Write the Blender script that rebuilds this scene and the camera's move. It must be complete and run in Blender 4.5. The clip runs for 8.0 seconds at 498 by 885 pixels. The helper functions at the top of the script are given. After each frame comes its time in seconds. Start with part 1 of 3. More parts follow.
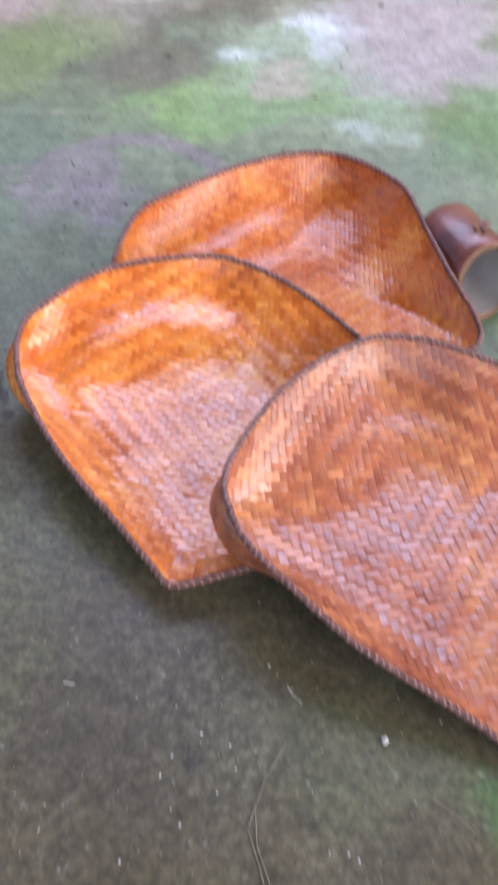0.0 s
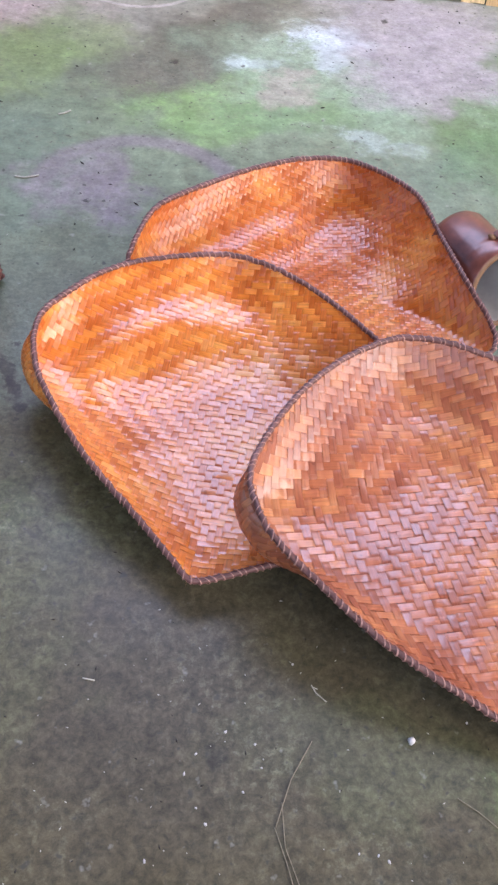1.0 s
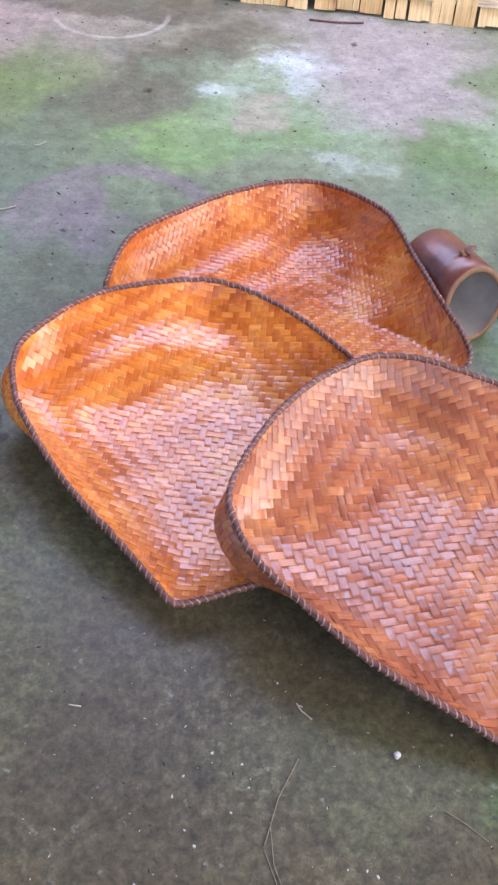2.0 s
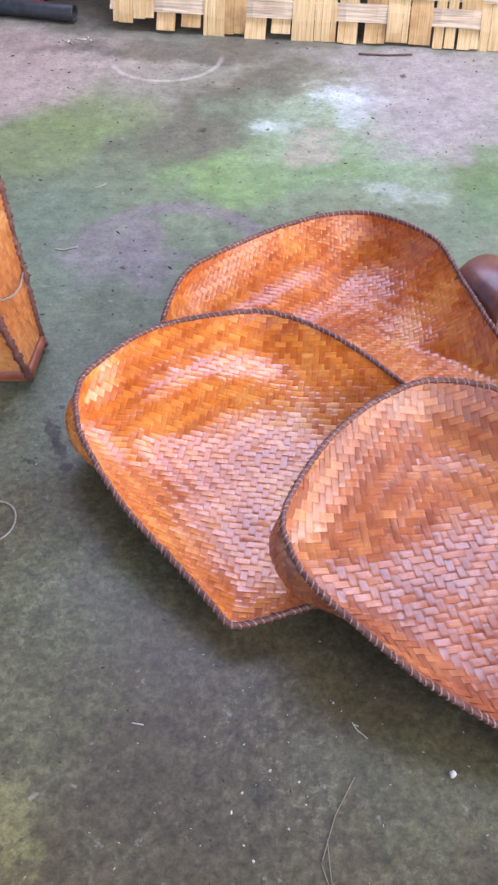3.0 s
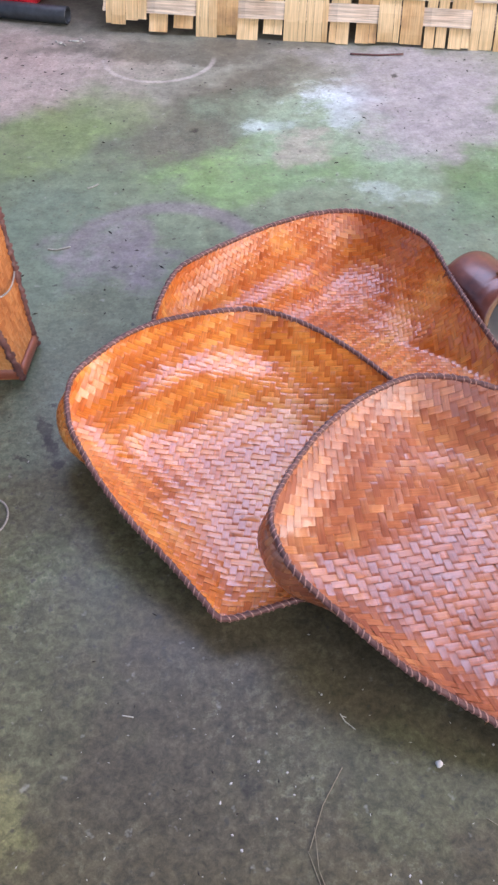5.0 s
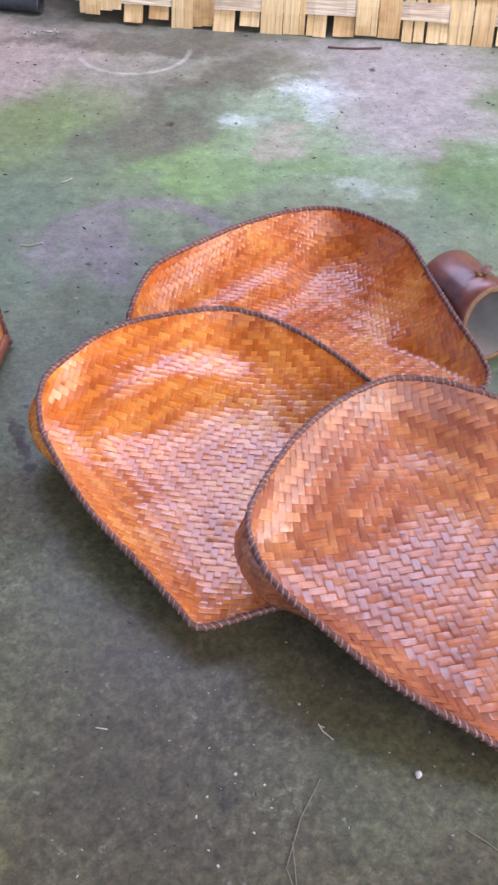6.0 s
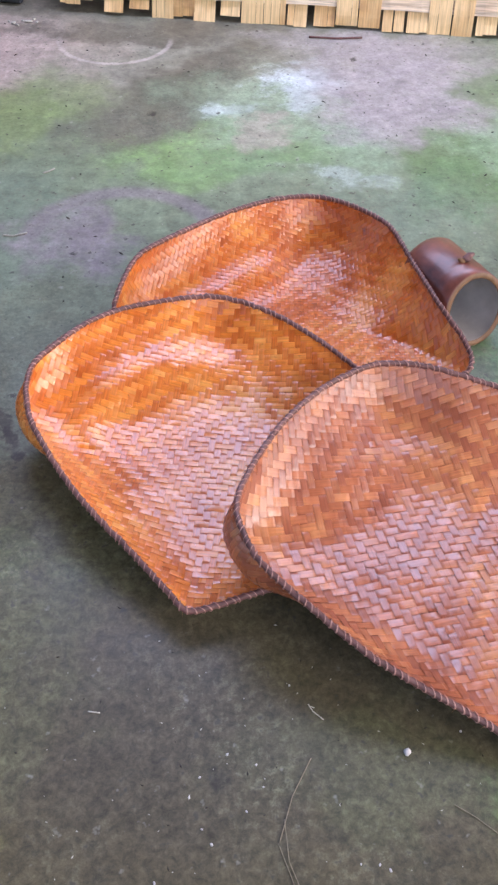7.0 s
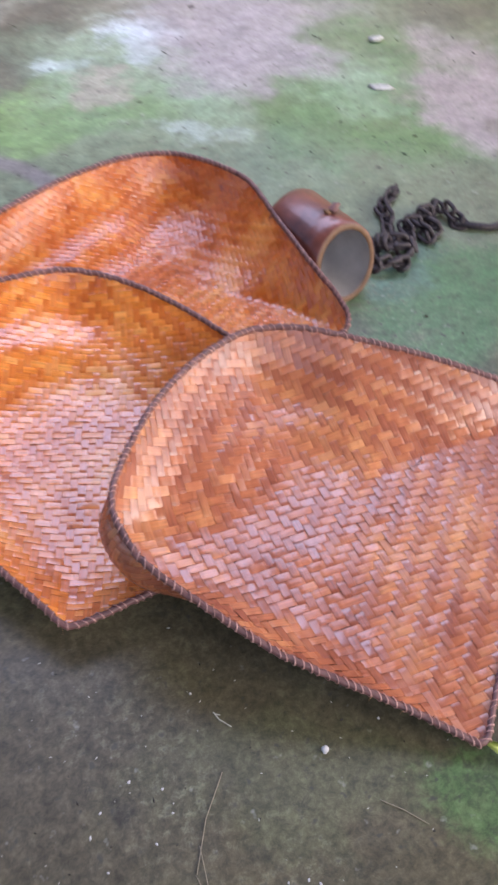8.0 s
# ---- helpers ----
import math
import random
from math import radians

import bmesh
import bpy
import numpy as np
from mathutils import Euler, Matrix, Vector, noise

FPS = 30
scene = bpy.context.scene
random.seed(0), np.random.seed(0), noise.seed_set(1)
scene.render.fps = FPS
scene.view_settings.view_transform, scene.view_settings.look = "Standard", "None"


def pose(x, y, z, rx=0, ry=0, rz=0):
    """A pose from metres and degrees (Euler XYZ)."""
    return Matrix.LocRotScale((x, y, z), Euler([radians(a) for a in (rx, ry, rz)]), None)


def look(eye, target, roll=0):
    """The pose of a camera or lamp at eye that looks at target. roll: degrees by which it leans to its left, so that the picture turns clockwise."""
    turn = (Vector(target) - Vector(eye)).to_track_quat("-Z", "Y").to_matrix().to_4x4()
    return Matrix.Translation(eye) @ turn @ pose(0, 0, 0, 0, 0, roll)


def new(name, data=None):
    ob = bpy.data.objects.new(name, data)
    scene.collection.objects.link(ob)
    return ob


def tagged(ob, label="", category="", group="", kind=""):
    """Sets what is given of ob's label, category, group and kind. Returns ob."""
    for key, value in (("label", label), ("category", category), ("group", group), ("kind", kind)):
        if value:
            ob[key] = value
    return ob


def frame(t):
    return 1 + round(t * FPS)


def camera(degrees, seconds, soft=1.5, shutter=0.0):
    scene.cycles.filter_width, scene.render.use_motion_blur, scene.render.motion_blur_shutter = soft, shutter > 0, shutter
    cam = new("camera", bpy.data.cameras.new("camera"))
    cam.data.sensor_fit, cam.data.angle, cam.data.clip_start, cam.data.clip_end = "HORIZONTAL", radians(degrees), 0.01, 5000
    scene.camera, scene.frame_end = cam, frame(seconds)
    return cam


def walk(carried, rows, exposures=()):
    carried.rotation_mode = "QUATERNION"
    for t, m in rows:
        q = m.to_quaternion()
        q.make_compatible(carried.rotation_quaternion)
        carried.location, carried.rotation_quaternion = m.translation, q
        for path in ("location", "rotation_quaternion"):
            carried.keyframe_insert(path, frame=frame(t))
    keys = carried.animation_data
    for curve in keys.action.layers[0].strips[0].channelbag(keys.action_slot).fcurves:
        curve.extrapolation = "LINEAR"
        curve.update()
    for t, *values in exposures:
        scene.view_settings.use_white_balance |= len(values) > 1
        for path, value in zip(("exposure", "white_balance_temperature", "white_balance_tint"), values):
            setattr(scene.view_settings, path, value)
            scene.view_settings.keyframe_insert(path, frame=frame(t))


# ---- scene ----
cam = camera(31.3, 8.0, soft=2.5, shutter=0.5)
PATH = [
    (0, (0.015, 0.045, 0.839), (0.065, 1.338, -0.686), 3.6),
    (0.2, (0.009, 0.041, 0.82), (0.035, 1.423, -0.625), 3.5),
    (0.5, (-0.02, 0.034, 0.839), (0.137, 1.385, -0.627), 8.1),
    (1, (-0.044, 0.031, 0.808), (0.077, 1.361, -0.680), 7.1),
    (1.2, (-0.043, 0.033, 0.812), (0.101, 1.382, -0.657), 7.2),
    (2.3, (-0.02, 0.012, 0.828), (0.079, 1.386, -0.622), 3.9),
    (2.5, (-0.015, 0.0, 0.843), (0.017, 1.396, -0.588), 1.2),
    (3, (-0.019, 0.002, 0.843), (-0.027, 1.409, -0.578), 0.1),
    (3.5, (-0.02, 0.012, 0.851), (-0.03, 1.429, -0.56), 0.3),
    (4, (-0.008, 0.006, 0.851), (-0.019, 1.421, -0.562), -1.0),
    (4.2, (-0.007, 0.0, 0.851), (-0.006, 1.424, -0.554), -0.8),
    (5.3, (-0.004, -0.01, 0.845), (-0.013, 1.396, -0.578), -0.1),
    (5.5, (0.001, 0.0, 0.85), (0.0, 1.414, -0.564), -0.1),
    (6, (-0.005, 0.014, 0.842), (0.038, 1.409, -0.59), 1.2),
    (6.5, (-0.005, -0.002, 0.85), (0.089, 1.404, -0.569), 2.3),
    (7, (-0.011, 0.002, 0.842), (0.071, 1.385, -0.6), 1.8),
    (7.5, (0.014, 0.005, 0.836), (0.189, 1.398, -0.589), 3.8),
    (8, (-0.001, 0.077, 0.782), (0.352, 1.375, -0.698), 4.8),
]
walk(cam, [(t, look(eye, target, roll)) for t, eye, target, roll in PATH], exposures=[(0.0, 1.21, 5960, 17), (3.0, 1.19, 5960, 17), (3.5, 1.22, 5960, 17), (4.0, 1.06, 5960, 17), (6.0, 1.10, 5960, 17), (8.0, 1.05, 5960, 17)])

# ---- light ----
world = bpy.data.worlds.new("sky")
scene.world = world
world.use_nodes = True
sky = world.node_tree.nodes.new("ShaderNodeTexSky")
sky.sky_type, sky.sun_disc = "NISHITA", False
sky.sun_elevation, sky.sun_rotation = radians(36.7), radians(116.6)
sky.air_density, sky.dust_density = 1.0, 4.0
world.node_tree.links.new(sky.outputs[0], world.node_tree.nodes["Background"].inputs[0])
world.node_tree.nodes["Background"].inputs[1].default_value = 0.15
lamp = bpy.data.lights.new("sun", "SUN")
lamp.energy, lamp.angle, lamp.color = 1.2, radians(150), (1.0, 0.97, 0.93)
sun = new("sun", lamp)
sun.matrix_world = look((3.0, -1.5, 2.5), (0, 0, 0))
# added area lamp for unseen sky ahead, between the roof edge and low wall
front = bpy.data.lights.new("front_sky_fill", "AREA")
front.shape, front.size, front.size_y = "RECTANGLE", 2.7, 1.0
front.energy, front.color = 28.5, (0.70, 0.735, 1.0)
new("front_sky_fill", front).matrix_world = look((0.22, 2.38, 2.10), (0.0, 0.85, 0.1))


# ---- materials ----
class Shade:
    """A node material under construction."""

    def __init__(self, name, rough=0.5, metal=0.0):
        self.mat = bpy.data.materials.new(name)
        self.mat.use_nodes = True
        self.tree = self.mat.node_tree
        self.bsdf = self.tree.nodes["Principled BSDF"]
        self.bsdf.inputs["Roughness"].default_value = rough
        self.bsdf.inputs["Metallic"].default_value = metal

    def add(self, kind, **values):
        node = self.tree.nodes.new("ShaderNode" + kind)
        for key, value in values.items():
            node.inputs[key].default_value = value
        return node

    def link(self, a, b):
        self.tree.links.new(a, b)

    def coords(self, which="Object", scale=(1, 1, 1)):
        src = self.add("TexCoord").outputs[which]
        m = self.add("Mapping")
        m.inputs["Scale"].default_value = scale
        self.link(src, m.inputs["Vector"])
        return m.outputs[0]

    def noise(self, vec, scale, detail=4.0, rough=0.55, bend=0.0):
        n = self.add("TexNoise", Scale=scale, Detail=detail, Roughness=rough, Distortion=bend)
        self.link(vec, n.inputs["Vector"])
        return n.outputs["Fac"]

    def ramp(self, fac, *stops):
        r = self.add("ValToRGB")
        el = r.color_ramp.elements
        while len(el) < len(stops):
            el.new(0.5)
        for e, (at, col) in zip(el, stops):
            e.position = at
            e.color = (*col, 1) if isinstance(col, tuple) else (col, col, col, 1)
        self.link(fac, r.inputs[0])
        return r.outputs[0]

    def math(self, op, a, b=None, c=None):
        n = self.add("Math")
        n.operation = op
        for i, v in enumerate((a, b, c)):
            if v is None:
                continue
            if isinstance(v, (int, float)):
                n.inputs[i].default_value = v
            else:
                self.link(v, n.inputs[i])
        return n.outputs[0]

    def mix(self, fac, a, b, blend="MIX"):
        n = self.add("Mix")
        n.data_type, n.blend_type = "RGBA", blend
        for socket, v in ((n.inputs[0], fac), (n.inputs[6], a), (n.inputs[7], b)):
            if isinstance(v, (int, float)):
                socket.default_value = v
            elif isinstance(v, tuple):
                socket.default_value = (*v, 1)
            else:
                self.link(v, socket)
        return n.outputs[2]

    def done(self, colour=None, rough=None, bump=None, depth=0.002, strength=0.5):
        if colour is not None:
            if isinstance(colour, tuple):
                self.bsdf.inputs["Base Color"].default_value = (*colour, 1)
            else:
                self.link(colour, self.bsdf.inputs["Base Color"])
        if rough is not None:
            self.link(rough, self.bsdf.inputs["Roughness"])
        if bump is not None:
            b = self.add("Bump", Strength=strength, Distance=depth)
            self.link(bump, b.inputs["Height"])
            self.link(b.outputs[0], self.bsdf.inputs["Normal"])
        return self.mat


def floor_material():
    s = Shade("worn_concrete", 0.5)
    s.bsdf.inputs["Specular IOR Level"].default_value = 0.38
    pos = s.coords("Object")
    wob = s.add("TexNoise", Scale=5.0, Detail=7.0, Roughness=0.68)
    s.link(pos, wob.inputs["Vector"])
    off = s.add("VectorMath")
    off.operation = "MULTIPLY_ADD"
    off.inputs[1].default_value = (0.44, 0.44, 0)
    s.link(wob.outputs["Color"], off.inputs[0])
    s.link(pos, off.inputs[2])
    back = s.add("VectorMath")
    back.operation = "SUBTRACT"
    back.inputs[1].default_value = (0.22, 0.22, 0)
    s.link(off.outputs[0], back.inputs[0])
    bent = back.outputs[0]
    jag = s.add("TexNoise", Scale=70.0, Detail=4.0, Roughness=0.7)
    s.link(pos, jag.inputs["Vector"])
    tug = s.add("VectorMath")
    tug.operation = "MULTIPLY_ADD"
    tug.inputs[1].default_value = (0.030, 0.030, 0)
    s.link(jag.outputs["Color"], tug.inputs[0])
    s.link(pos, tug.inputs[2])
    centred = s.add("VectorMath")
    centred.operation = "SUBTRACT"
    centred.inputs[1].default_value = (0.015, 0.015, 0)
    s.link(tug.outputs[0], centred.inputs[0])
    torn = centred.outputs[0]
    broad = s.noise(pos, 3.0, 6, 0.65)
    fine = s.noise(pos, 38.0, 6, 0.7)
    grit = s.noise(pos, 160.0, 4, 0.7)
    col = s.ramp(broad, (0.3, (0.062, 0.053, 0.032)), (0.55, (0.094, 0.082, 0.046)), (0.75, (0.108, 0.104, 0.048)))
    ragged = s.ramp(s.noise(pos, 22.0, 6, 0.7), (0.3, 0.6), (0.55, 1.0))

    DUST, PINK, SOOT_AND_SHADE = (0.29, 0.26, 0.22), (0.42, 0.34, 0.295), (0.120, 0.112, 0.082)
    MOSS, LIME, MINT = (0.20, 0.265, 0.105), (0.215, 0.385, 0.10), (0.28, 0.385, 0.245)
    CHALK, LILAC, GREEN = (0.58, 0.66, 0.66), (0.37, 0.335, 0.33), (0.125, 0.215, 0.08)
    TEAL, MAUVE, OLIVE = (0.165, 0.222, 0.155), (0.235, 0.21, 0.21), (0.094, 0.100, 0.050)
    SAGE, TAR = (0.21, 0.27, 0.165), (0.03, 0.028, 0.022)
    SLATE, YELLOW = (0.072, 0.064, 0.044), (0.26, 0.255, 0.11)

    # one soft ellipse of colour: a stain, and by the mat painted shade
    def stain_or_shade(at, rx, ry, turn, colour, much, warp=True):
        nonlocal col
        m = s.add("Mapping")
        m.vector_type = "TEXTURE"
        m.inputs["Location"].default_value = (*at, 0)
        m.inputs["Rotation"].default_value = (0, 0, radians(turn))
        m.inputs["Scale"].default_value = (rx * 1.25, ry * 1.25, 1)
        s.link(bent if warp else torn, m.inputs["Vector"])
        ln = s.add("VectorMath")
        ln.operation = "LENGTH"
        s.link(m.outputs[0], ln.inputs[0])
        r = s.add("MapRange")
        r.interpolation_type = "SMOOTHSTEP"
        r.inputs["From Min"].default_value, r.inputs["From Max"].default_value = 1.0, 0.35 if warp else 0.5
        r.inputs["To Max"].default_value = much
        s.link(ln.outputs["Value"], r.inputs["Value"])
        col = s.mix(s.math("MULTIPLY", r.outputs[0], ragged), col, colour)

    stain_or_shade((0.10, 1.75), 1.10, 0.95, 0, SAGE, 0.9)
    stain_or_shade((-0.180, 1.997), 0.895, 0.369, 0, DUST, 0.65)
    stain_or_shade((-0.540, 2.040), 0.340, 0.330, 0, PINK, 0.9)
    # next two: brown dirt, with shade under and behind the mat painted in
    stain_or_shade((-0.191, 2.164), 0.447, 0.075, 0, SOOT_AND_SHADE, 0.85)
    stain_or_shade((0.10, 2.42), 1.10, 0.22, -7, (0.070, 0.058, 0.045), 0.95)
    stain_or_shade((-0.443, 1.675), 0.193, 0.132, 10, MOSS, 0.75)
    stain_or_shade((-0.350, 1.760), 0.180, 0.150, 30, MOSS, 0.65)
    stain_or_shade((-0.127, 1.711), 0.196, 0.103, 32, SOOT_AND_SHADE, 0.8)
    stain_or_shade((-0.020, 1.950), 0.210, 0.100, 42, SOOT_AND_SHADE, 0.9)
    stain_or_shade((-0.060, 1.850), 0.190, 0.080, 42, (0.095, 0.098, 0.066), 0.85)
    stain_or_shade((-0.055, 1.561), 0.162, 0.119, 10, LIME, 0.62)
    stain_or_shade((0.120, 1.698), 0.230, 0.270, 35, MINT, 0.8)
    stain_or_shade((0.090, 1.560), 0.150, 0.080, 20, (0.16, 0.27, 0.10), 0.7)
    stain_or_shade((0.194, 1.866), 0.086, 0.097, 40, CHALK, 1.0)
    stain_or_shade((-0.001, 1.748), 0.070, 0.063, 20, CHALK, 0.5)
    stain_or_shade((0.185, 1.770), 0.060, 0.050, -10, CHALK, 0.6)
    stain_or_shade((0.101, 1.662), 0.068, 0.066, 0, PINK, 0.6)
    stain_or_shade((0.215, 1.480), 0.060, 0.050, 10, CHALK, 0.35)
    stain_or_shade((0.428, 1.879), 0.257, 0.281, -8, LILAC, 0.95)
    stain_or_shade((0.276, 2.089), 0.211, 0.071, 0, LILAC, 0.6)
    stain_or_shade((0.340, 1.690), 0.110, 0.110, 10, LILAC, 0.6)
    stain_or_shade((0.430, 1.560), 0.150, 0.110, 40, GREEN, 0.8)
    stain_or_shade((0.317, 1.361), 0.159, 0.110, 0, TEAL, 0.7)
    stain_or_shade((-0.383, 1.274), 0.163, 0.239, 0, TEAL, 0.7)
    stain_or_shade((-0.235, 1.275), 0.105, 0.115, 5, MAUVE, 1.0)
    stain_or_shade((-0.303, 0.923), 0.119, 0.142, 0, TEAL, 0.5)
    stain_or_shade((-0.256, 0.645), 0.175, 0.152, 20, OLIVE, 0.75)
    stain_or_shade((-0.252, 0.621), 0.073, 0.041, 30, GREEN, 0.12)
    stain_or_shade((-0.070, 0.400), 0.200, 0.120, 0, SLATE, 0.65)
    stain_or_shade((-0.230, 0.480), 0.090, 0.110, 0, OLIVE, 0.6)
    stain_or_shade((-0.260, 0.430), 0.060, 0.140, 0, (0.145, 0.145, 0.080), 0.55)
    stain_or_shade((-0.280, 0.325), 0.034, 0.080, 0, YELLOW, 0.7)
    stain_or_shade((0.153, 0.372), 0.165, 0.073, -15, OLIVE, 0.65)
    stain_or_shade((0.296, 0.324), 0.095, 0.075, 0, (0.075, 0.140, 0.045), 0.85)
    stain_or_shade((0.608, 1.498), 0.136, 0.221, 40, GREEN, 0.9)
    stain_or_shade((0.652, 1.670), 0.068, 0.069, 0, MINT, 0.5)
    stain_or_shade((0.800, 1.560), 0.130, 0.330, 0, (0.34, 0.29, 0.27), 1.0)
    stain_or_shade((0.515, 1.003), 0.180, 0.136, 0, (0.075, 0.160, 0.062), 0.95)
    stain_or_shade((0.471, 1.103), 0.070, 0.095, 0, (0.11, 0.18, 0.14), 0.7)
    stain_or_shade((-0.290, 0.856), 0.009, 0.028, 24, TAR, 1.0, False)
    stain_or_shade((-0.282, 0.836), 0.007, 0.009, 0, TAR, 1.0, False)
    stain_or_shade((-0.312, 0.800), 0.004, 0.016, 70, TAR, 0.7, False)
    stain_or_shade((-0.262, 0.770), 0.005, 0.005, 0, TAR, 0.8, False)
    stain_or_shade((-0.285, 0.905), 0.004, 0.005, 0, TAR, 0.9, False)
    stain_or_shade((-0.275, 0.822), 0.008, 0.020, 30, TAR, 1.0, False)
    stain_or_shade((-0.260, 0.790), 0.007, 0.009, 10, TAR, 0.9, False)
    stain_or_shade((-0.235, 1.244), 0.006, 0.005, 0, TAR, 1.0, False)
    stain_or_shade((-0.126, 1.737), 0.009, 0.010, 0, TAR, 1.0, False)
    stain_or_shade((0.316, 2.001), 0.007, 0.010, 0, TAR, 1.0, False)
    stain_or_shade((-0.010, 0.360), 0.012, 0.014, 0, TAR, 0.6, False)
    stain_or_shade((0.63, 1.80), 0.11, 0.20, 10, GREEN, 0.75)
    stain_or_shade((0.56, 1.62), 0.10, 0.12, 0, MINT, 0.7)
    stain_or_shade((0.43, 1.45), 0.13, 0.09, 30, (0.13, 0.23, 0.10), 0.6)
    # darker patch in front of the mat's right end
    stain_or_shade((0.88, 1.95), 0.14, 0.08, 0, SOOT_AND_SHADE, 0.7)
    stain_or_shade((0.79, 1.45), 0.03, 0.035, 0, SOOT_AND_SHADE, 0.6, False)
    def ring(at, radius, width, colour, much, side):
        nonlocal col
        m = s.add("Mapping")
        m.vector_type = "TEXTURE"
        m.inputs["Location"].default_value = (*at, 0)
        s.link(pos, m.inputs["Vector"])
        ln = s.add("VectorMath")
        ln.operation = "LENGTH"
        s.link(m.outputs[0], ln.inputs[0])
        r = s.add("MapRange")
        r.inputs["From Min"].default_value, r.inputs["From Max"].default_value = width, width * 0.4
        r.inputs["To Max"].default_value = much
        s.link(s.math("ABSOLUTE", s.math("SUBTRACT", ln.outputs["Value"], radius)), r.inputs["Value"])
        split = s.add("SeparateXYZ")
        s.link(m.outputs[0], split.inputs[0])
        worn = s.ramp(s.math("ADD", s.math("MULTIPLY", split.outputs[1], -4.0 * side), s.noise(pos, 9.0)), (0.42, 0.0), (0.7, 1.0))
        col = s.mix(s.math("MULTIPLY", r.outputs[0], worn), col, colour)

    # round marks left by buckets
    ring((-0.225, 2.10), 0.128, 0.008, (0.46, 0.41, 0.36), 0.8, 1.0)
    ring((-0.155, 1.275), 0.158, 0.026, MAUVE, 0.8, -1.0)
    # grain, pale scuffs and dark pits
    col = s.mix(0.40, col, s.ramp(fine, (0.3, 0.4), (0.7, 1.5)), "MULTIPLY")
    col = s.mix(0.38, col, s.ramp(s.noise(pos, 14.0, 5, 0.7), (0.3, 0.5), (0.7, 1.45)), "MULTIPLY")
    col = s.mix(0.30, col, s.ramp(grit, (0.3, 0.4), (0.7, 1.55)), "MULTIPLY")
    patchy = s.ramp(s.noise(pos, 4.0, 3), (0.45, 0.0), (0.62, 0.8))
    lichen = s.ramp(s.noise(pos, 75.0, 6, 0.75), (0.50, 0.0), (0.64, 0.6))
    col = s.mix(s.math("MULTIPLY", patchy, lichen), col, (0.25, 0.25, 0.16))
    # dark blotches and mottling, stronger towards the front of the floor
    dark_blotch = s.ramp(s.noise(pos, 48.0, 7, 0.75, 0.6), (0.51, 0.0), (0.66, 0.7))
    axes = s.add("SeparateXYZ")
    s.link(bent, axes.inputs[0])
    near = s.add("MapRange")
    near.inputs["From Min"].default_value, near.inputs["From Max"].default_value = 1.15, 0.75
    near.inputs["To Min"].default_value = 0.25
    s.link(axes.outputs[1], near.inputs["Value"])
    col = s.mix(s.math("MULTIPLY", dark_blotch, near.outputs[0]), col, (0.045, 0.042, 0.028))
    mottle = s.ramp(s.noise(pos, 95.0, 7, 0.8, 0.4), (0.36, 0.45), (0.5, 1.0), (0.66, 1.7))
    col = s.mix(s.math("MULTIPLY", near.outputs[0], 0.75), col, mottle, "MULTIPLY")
    pits = s.ramp(s.noise(pos, 75.0, 2), (0.65, 0.0), (0.72, 0.8))
    col = s.mix(pits, col, (0.05, 0.048, 0.04))
    scuff = s.ramp(s.noise(pos, 55.0, 3), (0.66, 0.0), (0.74, 0.35))
    col = s.mix(scuff, col, (0.42, 0.42, 0.38))
    rough = s.ramp(s.noise(pos, 9.0, 5), (0.3, 0.32), (0.7, 0.55))
    height = s.math("ADD", s.math("MULTIPLY", fine, 0.6), s.math("MULTIPLY", grit, 0.25))
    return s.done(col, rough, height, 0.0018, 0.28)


def strip_material(name, dark, mid, light, gloss=1.0, gold=(0.62, 0.26, 0.03), few=0.2):
    s = Shade(name, 0.42)
    s.bsdf.inputs["Specular IOR Level"].default_value = 0.25
    rnd = s.add("ObjectInfo").outputs["Random"]
    uv = s.coords("UV", (14, 420, 1))
    fib = s.noise(uv, 1.0, 3, 0.6)
    pos = s.coords("Object")
    cloud = s.noise(pos, 12.0, 4, 0.6)
    spots = s.noise(pos, 90.0, 3, 0.6)
    bits = s.noise(s.coords("UV", (70, 1, 1)), 1.0, 1, 0.5)
    tone = s.math("ADD", s.math("MULTIPLY", rnd, 0.16), s.math("MULTIPLY", bits, 0.30))
    mixv = s.math("ADD", tone, s.math("MULTIPLY_ADD", cloud, 1.05, -0.18))
    col = s.ramp(mixv, (0.28, dark), (0.58, mid), (0.92, light))
    col = s.mix(0.6, col, s.ramp(fib, (0.3, 0.6), (0.7, 1.3)), "MULTIPLY")
    col = s.mix(s.ramp(spots, (0.66, 0.0), (0.75, 0.6)), col, tuple(c * 0.4 for c in dark))
    # a few strips keep a golden skin along part of their length
    worn = s.math("ADD", s.math("MULTIPLY", rnd, 0.55), s.math("ADD", bits, s.math("MULTIPLY", cloud, 0.5)))
    col = s.mix(s.ramp(worn, (1.09, 0.0), (1.21, few)), col, gold)
    s.bsdf.inputs["Coat Weight"].default_value = gloss
    s.link(s.ramp(s.math("ADD", s.math("MULTIPLY", bits, 0.7), s.math("MULTIPLY", rnd, 0.3)), (0.28, 0.13), (0.72, 0.38)), s.bsdf.inputs["Coat Roughness"])
    s.bsdf.inputs["Coat IOR"].default_value = 1.65
    rough = s.ramp(cloud, (0.3, 0.34), (0.7, 0.5))
    return s.done(col, rough, fib, 0.0006, 0.5)


def grain_material(name, a, b, scale=30.0, stretch=(1, 1, 1), rough=0.6, depth=0.001, which="Object", gloss=0.0):
    s = Shade(name, rough)
    pos = s.coords(which, stretch)
    n = s.noise(pos, scale, 5, 0.6)
    big = s.noise(pos, scale * 0.2, 3)
